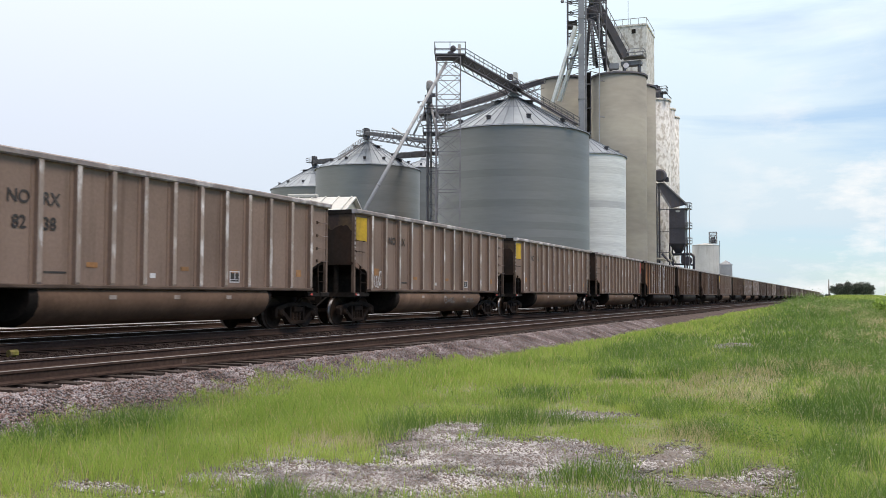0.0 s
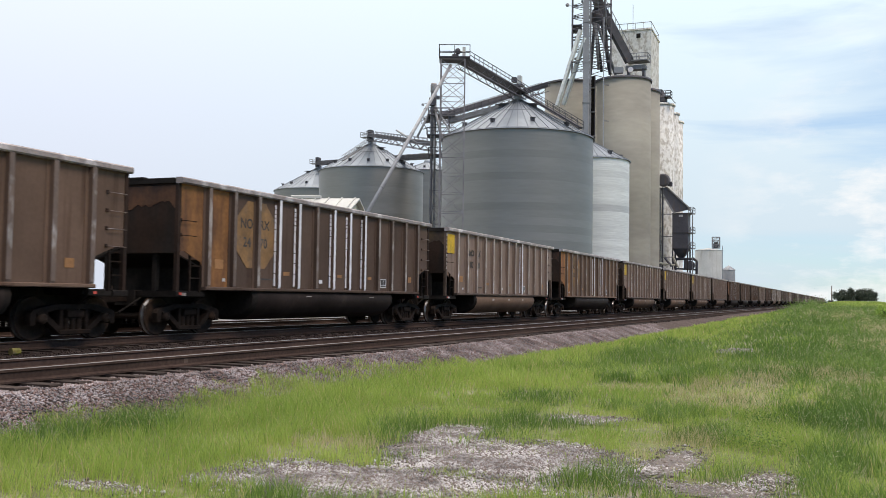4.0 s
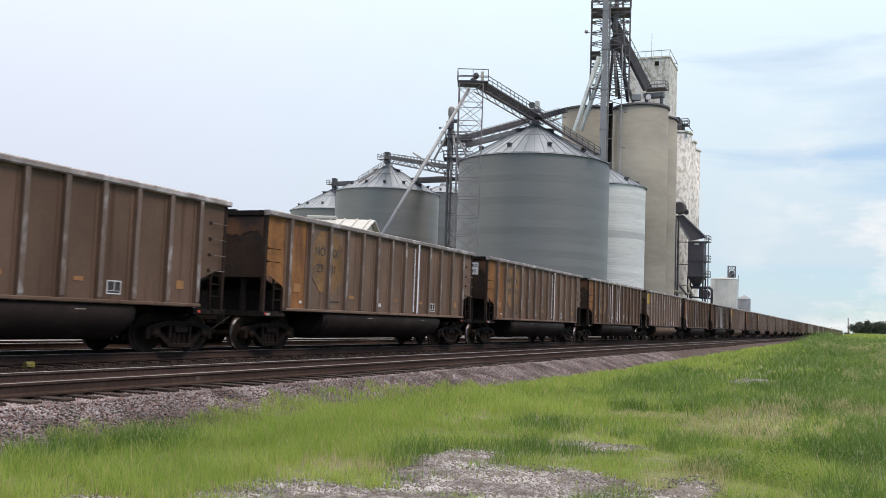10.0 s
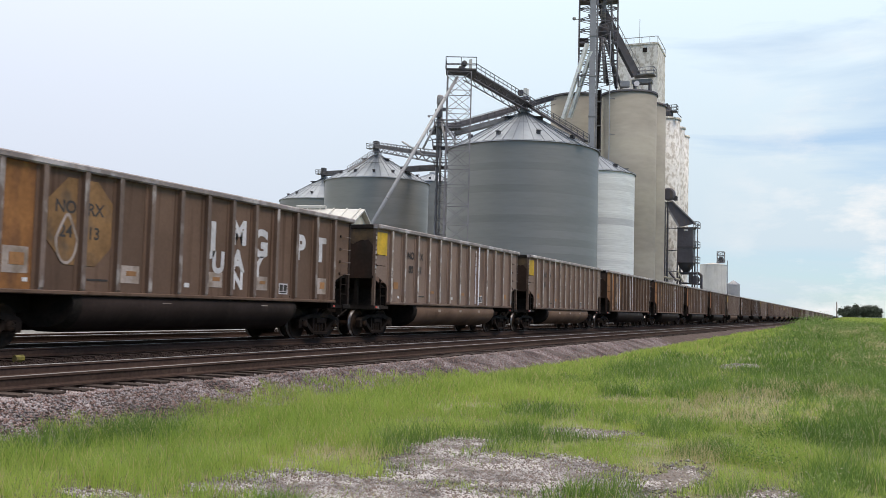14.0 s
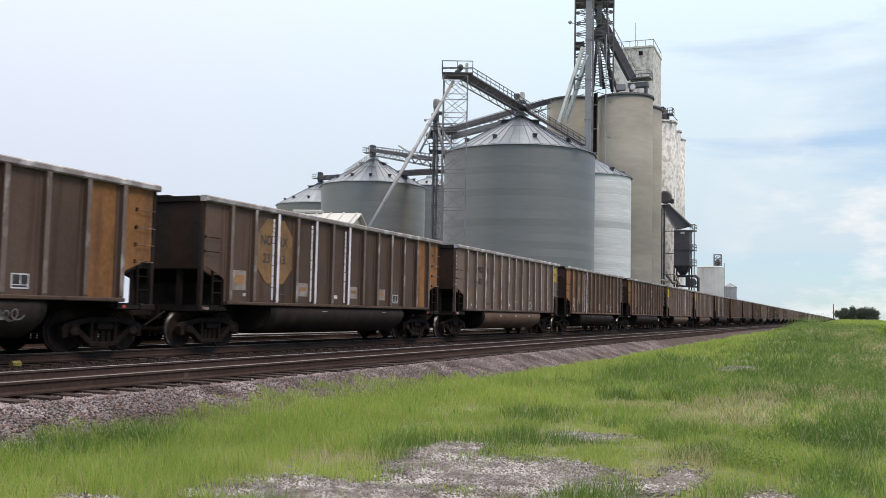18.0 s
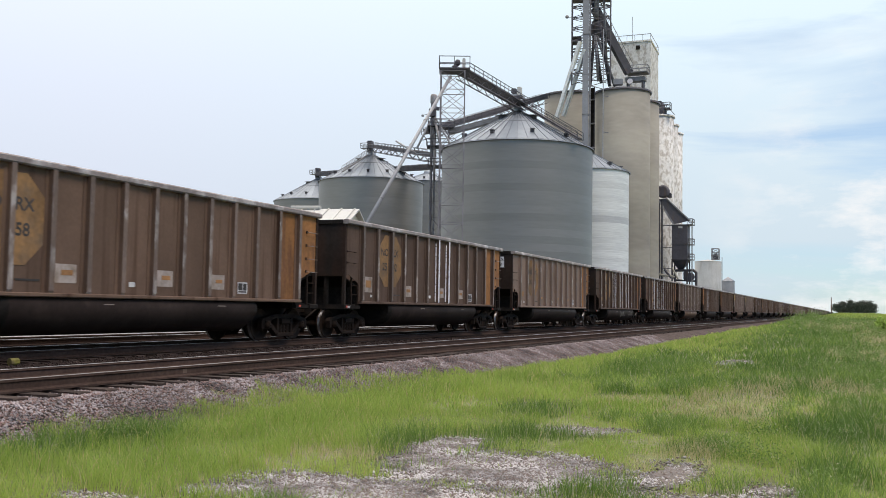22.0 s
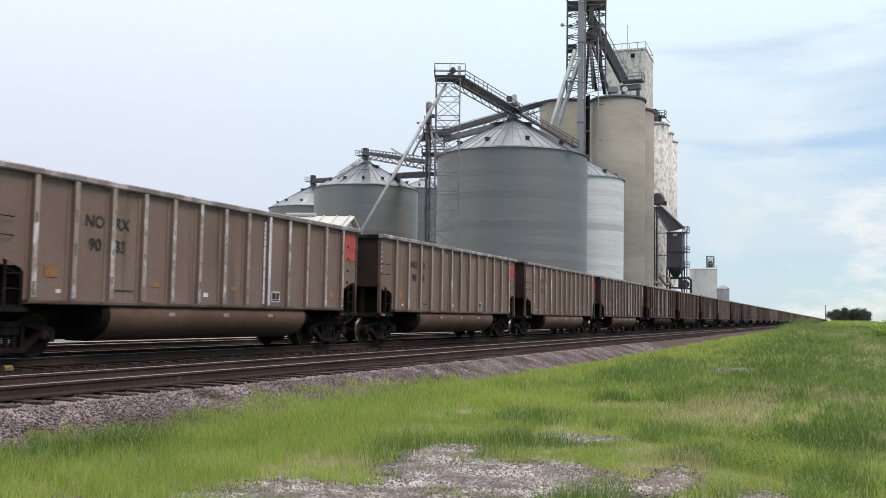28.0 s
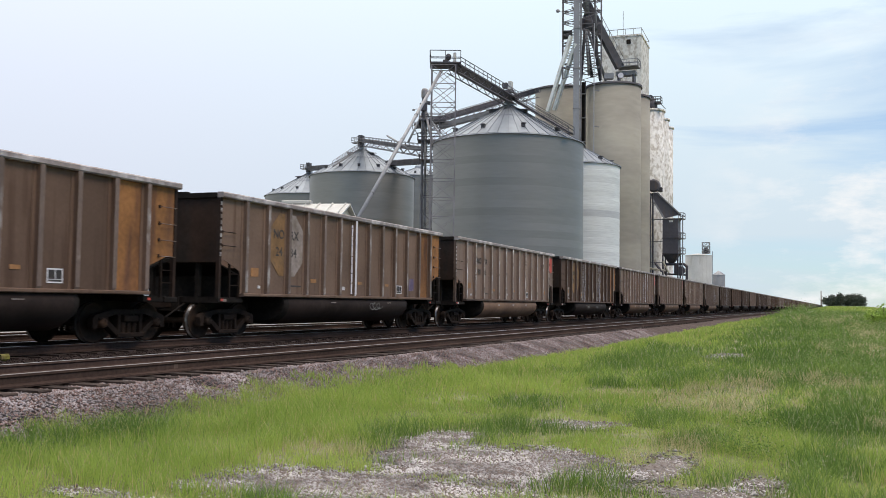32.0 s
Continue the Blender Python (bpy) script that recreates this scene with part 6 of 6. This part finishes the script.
# ---- grass and stones ----
BARE = [(-4.05, 7.4, 0.85, 0.55), (-3.1, 9.15, 0.85, 0.85), (-4.4, 10.4, 0.3, 0.6), (-4.25, 9.4, 0.3, 0.35), (-3.2, 12.6, 0.4, 0.32), (-1.6, 9.6, 0.22, 0.8), (-1.0, 8.45, 0.45, 0.3), (-0.65, 9.25, 0.18, 0.32), (-2.5, 7.6, 0.85, 0.2), (-2.9, 27.8, 0.45, 1.1), (-5.7, 6.2, 0.35, 0.14), (-9.3, 8.1, 0.45, 0.8), (-5.0, 7.0, 0.3, 0.18)]
STONY = (1.0, 0.9, 0.7, 0.45, 0.6, 0.2, 0.3, 0.3, 0.6, 0.4, 0.5, 0.8, 0.4)
DRY = [(-3.4, 17.3, 0.75, 0.5), (-2.0, 16.6, 0.6, 1.6), (-1.6, 19.0, 0.5, 1.4), (-2.3, 18.6, 0.3, 0.6), (-1.75, 10.4, 0.4, 0.9), (-0.1, 20.8, 0.4, 1.2), (-1.2, 15.4, 0.3, 0.7), (0.9, 33.0, 1.2, 3.0), (1.25, 44.0, 0.7, 5.0), (-0.6, 60.0, 1.2, 9.0), (3.2, 60.0, 1.5, 8.0), (-5.0, 9.1, 0.5, 0.22)]
GREEN = [(0.3, 30.0, 2.4, 9.0), (0.2, 14.2, 0.7, 1.2), (-4.6, 27.0, 1.1, 4.5), (-3.3, 20.4, 0.5, 1.3), (-1.3, 21.5, 0.8, 2.2), (0.4, 25.0, 2.2, 5.0), (0.2, 16.9, 0.5, 1.8), (-7.8, 9.0, 0.45, 0.4), (-8.1, 7.75, 0.4, 0.45), (-0.1, 13.5, 0.5, 0.6), (-0.8, 25.0, 1.4, 3.0), (2.0, 45.0, 4.0, 14.0), (-0.3, 33.0, 2.6, 11.0), (-2.5, 74.0, 1.6, 9.0), (-1.8, 58.0, 0.9, 8.0), (1.0, 75.0, 2.5, 14.0)]
spread = random.Random(3)
GREEN += [(spread.uniform(-6.0, 1.5), 6 + 34 * spread.random() ** 1.6, spread.uniform(0.2, 0.5), spread.uniform(0.25, 0.8)) for _ in range(46)]
DRY += [(spread.uniform(-1.5, 1.0), spread.uniform(14.5, 23), spread.uniform(0.06, 0.2), spread.uniform(0.15, 0.5)) for _ in range(34)]


def field(spots, x, y, soft=0.35):
    """How deep (x, y) lies in any of the oval spots, from 0 to 1, with ragged edges."""
    out = np.zeros_like(x)
    wob = 0.28 * np.sin(x * 5.1 + 1.3 * np.sin(y * 3.7)) + 0.22 * np.sin(y * 6.3 + 2.1 * np.sin(x * 2.9))
    for cx, cy, rx, ry in spots:
        d = np.sqrt(((x - cx) / rx) ** 2 + ((y - cy) / ry) ** 2) + wob * 0.5
        out = np.maximum(out, np.clip((1 + soft - d) / soft, 0, 1))
    return out


def ground_array(x, y):
    s = lambda u: np.clip(u, 0, 1) ** 2 * (3 - 2 * np.clip(u, 0, 1))
    return -0.62 + 1.0 * s((x + 9) / 7) * s((y - 12) / 55) + 0.9 * s((x + 9) / 8) * s((y - 60) / 260)


def blades(rng, x, y, height, width, lean, way):
    """Tapered bent blades, three triangles each."""
    n = len(x)
    z = np.maximum(ground_array(x, y), -0.63 + 0.355 * np.clip(-8.2 - x, 0, 1.1)) - 0.02
    a = rng.uniform(0, 2 * np.pi, n)
    b = way + rng.normal(0, 0.7, n)
    wx, wy = np.cos(a) * width / 2, np.sin(a) * width / 2
    lx, ly = np.cos(b) * lean, np.sin(b) * lean
    p = np.zeros((n, 5, 3), np.float32)
    p[:, 0] = np.stack([x - wx, y - wy, z], 1)
    p[:, 1] = np.stack([x + wx, y + wy, z], 1)
    p[:, 2] = np.stack([x - wx * 0.8 + lx * 0.35, y - wy * 0.8 + ly * 0.35, z + height * 0.6], 1)
    p[:, 3] = np.stack([x + wx * 0.8 + lx * 0.35, y + wy * 0.8 + ly * 0.35, z + height * 0.6], 1)
    p[:, 4] = np.stack([x + lx, y + ly, z + height], 1)
    k = np.arange(n)[:, None] * 5
    f = np.concatenate([k + [0, 1, 3], k + [0, 3, 2], k + [2, 3, 4]], 1).reshape(-1, 3)
    return p.reshape(-1, 3), f


def scatter_grass():
    rng = np.random.default_rng(5)
    bins = {"grass": [], "grass_dark": [], "grass_dry": []}
    for y0, y1, n, wide in ((4.5, 14, 230000, 0.006), (14, 28, 150000, 0.011), (28, 55, 90000, 0.026), (55, 130, 60000, 0.075), (130, 330, 40000, 0.2)):
        # tufts: blades stand in clusters and splay outwards
        each = 12
        k = n // each
        cx = np.repeat(rng.uniform(-9.9, 5.5 if y0 < 28 else 9, k), each)
        cy = np.repeat(rng.uniform(y0, y1, k) if y1 < 60 else y0 * (y1 / y0) ** rng.random(k), each)
        vigour = np.repeat(rng.uniform(0.65, 1.25, k), each)
        ox, oy = rng.normal(0, 0.045 + wide, k * each), rng.normal(0, 0.045 + wide, k * each)
        x, y, way, n = cx + ox, cy + oy, np.arctan2(oy, ox), k * each
        edge = np.interp(y, (5, 7.6, 8.2, 8.7, 9.2, 10, 11.2, 13, 16.7, 18.7, 22.6, 29), (-8.0, -8.3, -8.7, -8.85, -8.75, -8.35, -8.8, -8.9, -9.05, -8.7, -8.4, -8.1)) + 0.12 * np.sin(y * 4.1) + 0.1 * np.sin(y * 9.7)
        clump = 0.55 + 0.45 * np.sin(x * 3.3 + 2 * np.sin(y * 1.9)) * np.sin(y * 2.7 + 1.5 * np.sin(x * 2.3))
        bare, dry, green = field(BARE, x, y, 0.75), field(DRY, x, y, 0.6), field(GREEN, x, y, 0.9)
        keep = (x > edge) & (rng.random(n) > bare * 0.93) & (rng.random(n) < 0.45 + 0.55 * clump)
        x, y, dry, green, bare, clump, way, vigour = (q[keep] for q in (x, y, dry, green, bare, clump, way, vigour))
        strip = np.clip((-x - 4.5) / 2.5, 0, 1)       # ranker growth along the ballast's foot
        green = np.maximum(green, 0.07 * strip)
        kind = np.where(rng.random(len(x)) < dry * 0.66, 2, np.where(rng.random(len(x)) < green * 0.9, 1, 0))
        tuft = np.sin(x * 1.1 + 2.2 * np.sin(y * 0.7)) * np.sin(y * 1.3 + 1.7 * np.sin(x * 0.9))
        h = (0.075 + 0.09 * clump + 0.07 * strip + 0.08 * green + 0.05 * tuft) * rng.uniform(0.6, 1.35, len(x)) * vigour * (1 - 0.6 * bare) * (1 - 0.3 * dry)
        rim = np.interp(y, (5, 7.6, 8.2, 8.7, 9.2, 10, 11.2, 13, 16.7, 18.7, 22.6, 29), (-8.0, -8.3, -8.7, -8.85, -8.75, -8.35, -8.8, -8.9, -9.05, -8.7, -8.4, -8.1))
        h *= 0.6 + 0.4 * np.clip((x - rim) / 0.9, 0, 1)
        h *= 1 + 0.25 * np.clip((y - 28) / 40, 0, 1)
        for i, key in enumerate(bins):
            m = kind == i
            bins[key].append(blades(rng, x[m], y[m], h[m], wide * rng.uniform(0.7, 1.3, m.sum()), h[m] * rng.uniform(0.15, 0.8, m.sum()), way[m]))
    names = {"grass": ("grass", "fresh light green rough grass"), "grass_dark": ("weeds", "rank dark green grass and weeds"), "grass_dry": ("dry_grass", "straw-coloured dry seeding grass")}
    for key, lots in bins.items():
        vs, fs, k = [], [], 0
        for v, f in lots:
            vs.append(v)
            fs.append(f + k)
            k += len(v)
        tagged(new(names[key][0], cloud_mesh(names[key][0], np.concatenate(vs), np.concatenate(fs), M[key])), names[key][1], "grass", kind="stuff")


def stones(rng, x, y, z, size):
    """Angular little stones: squashed eight-sided lumps."""
    n = len(x)
    base = np.array([(1, 0, 0), (-1, 0, 0), (0, 1, 0), (0, -1, 0), (0, 0, 1), (0, 0, -1)], np.float32)
    tri = np.array([(0, 2, 4), (2, 1, 4), (1, 3, 4), (3, 0, 4), (2, 0, 5), (1, 2, 5), (3, 1, 5), (0, 3, 5)])
    p = base[None] * rng.uniform(0.55, 1.3, (n, 6, 1)) + rng.uniform(-0.25, 0.25, (n, 6, 3))
    p[..., 2] *= 0.7
    a = rng.uniform(0, 2 * np.pi, n)[:, None]
    px, py = p[..., 0] * np.cos(a) - p[..., 1] * np.sin(a), p[..., 0] * np.sin(a) + p[..., 1] * np.cos(a)
    p = np.stack([px, py, p[..., 2]], -1) * size[:, None, None] + np.stack([x, y, z], 1)[:, None]
    f = (np.arange(n)[:, None, None] * 6 + tri[None]).reshape(-1, 3)
    return p.reshape(-1, 3), f


def bare_patches():
    """Thin ragged sheets of packed gravel where the grass gives out."""
    for cx, cy, rx, ry in BARE:
        s, n = Shape(), 90
        pts = []
        for i in range(n):
            a = 2 * math.pi * i / n
            k = 0.95 + 0.45 * noise.noise((math.cos(a) * 2 + cx, math.sin(a) * 2 + cy, 0.3)) + 0.4 * noise.noise((math.cos(a) * 6, math.sin(a) * 6 + cy, 1.7))
            x, y = cx + rx * k * math.cos(a), cy + ry * k * math.sin(a)
            pts.append((x, y, ground_z(x, y)))
        s.add([(x, y, z + 0.014) for x, y, z in pts] + [(x, y, z - 0.05) for x, y, z in pts], [tuple(range(n))] + [(i + n, (i + 1) % n + n, (i + 1) % n, i) for i in range(n)])
        tagged(part("gravel_patch", s, M["gravel_bed"]), "bare patch of packed pale gravel in the grass", "gravel", kind="structure")


def scatter_stones():
    rng = np.random.default_rng(9)
    xs, ys = [], []
    for (cx, cy, rx, ry), much in zip(BARE, STONY):
        n = int(rx * ry * 44000 * much)
        x, y = cx + rx * 1.7 * rng.uniform(-1, 1, n), cy + ry * 1.7 * rng.uniform(-1, 1, n)
        keep = rng.random(n) < field([(cx, cy, rx, ry)], x, y, 1.0) ** 1.4
        xs.append(x[keep])
        ys.append(y[keep])
    x, y = np.concatenate(xs), np.concatenate(ys)
    v, f = stones(rng, x, y, ground_array(x, y) + 0.012, 0.0125 * rng.uniform(0.5, 1.3, len(x)) * rng.choice((0.8, 1.2, 1.8), len(x), p=(0.5, 0.38, 0.12)))
    tagged(new("gravel", cloud_mesh("gravel", v, f, M["stones"])), "loose pale grey gravel on bare ground", "gravel", kind="stuff")
    n = 76000
    y = 4 + 46 * rng.random(n) ** 1.5
    x = -8.15 - 1.8 * rng.random(n)
    z = -0.63 + 0.355 * np.clip(-8.2 - x, 0, 1.1)
    v, f = stones(rng, x, y, z + 0.012, 0.021 * rng.uniform(0.5, 1.5, n))
    tagged(new("ballast_stones", cloud_mesh("ballast_stones", v, f, M["ballast_stones"])), "loose pink and grey granite ballast stones beside the rail", "ballast", kind="stuff")
    n = 15000
    y = 4 + 40 * rng.random(n) ** 1.5
    x = rng.uniform(-15.2, -10.2, n)
    v, f = stones(rng, x, y, np.full(n, -0.212), 0.028 * rng.uniform(0.5, 1.4, n))
    tagged(new("oily_stones", cloud_mesh("oily_stones", v, f, M["track_bed"])), "dark oily ballast stones between the rails", "ballast", kind="stuff")


def scatter_weeds():
    """Low leafy weeds on the rise and beside the ballast."""
    rng = np.random.default_rng(21)
    vs, fs, k = [], [], 0
    spots = [(rng.uniform(-1.0, 2.2), 12 + 24 * rng.random() ** 0.7, rng.uniform(0.18, 0.42)) for _ in range(120)]
    spots += [(rng.uniform(-3.5, 4.0), rng.uniform(34, 80), rng.uniform(0.3, 0.6)) for _ in range(150)]
    spots += [(cx + rng.normal(0, 0.12), cy + rng.normal(0, 0.12), 0.3) for cx, cy in ((-7.6, 8.55), (-7.75, 8.8), (-8.0, 7.65), (-0.1, 13.5), (-0.95, 10.9), (-0.22, 9.45)) for _ in range(3)]
    spots += [(-2.4 + rng.normal(0, 0.6), 72 + rng.normal(0, 4), 0.9) for _ in range(16)]
    for cx, cy, r in spots:
        n = 240
        p = rng.normal(0, 1, (n, 3)) * (r * 0.5, r * 0.5, r * 0.38)
        p[:, 2] = np.abs(p[:, 2]) + 0.05 * r
        p += (cx, cy, ground_z(cx, cy))
        size = 0.010 + 0.0005 * cy
        u = rng.normal(0, 1, (n, 3))
        u *= size / np.linalg.norm(u, axis=1, keepdims=True)
        w = np.cross(u, rng.normal(0, 1, (n, 3)))
        w *= 0.5 * size / np.linalg.norm(w, axis=1, keepdims=True)
        quad = np.stack([p - u, p + w, p + u, p - w], 1).reshape(-1, 3)
        f = (np.arange(n)[:, None, None] * 4 + np.array([(0, 1, 2), (0, 2, 3)])[None]).reshape(-1, 3)
        vs.append(quad)
        fs.append(f + k)
        k += len(quad)
    tagged(new("weeds", cloud_mesh("weeds", np.concatenate(vs), np.concatenate(fs), M["weed"])), "low leafy dark green weeds among the grass", "weeds", kind="stuff")


scatter_grass()
scatter_weeds()
bare_patches()
scatter_stones()


motions()
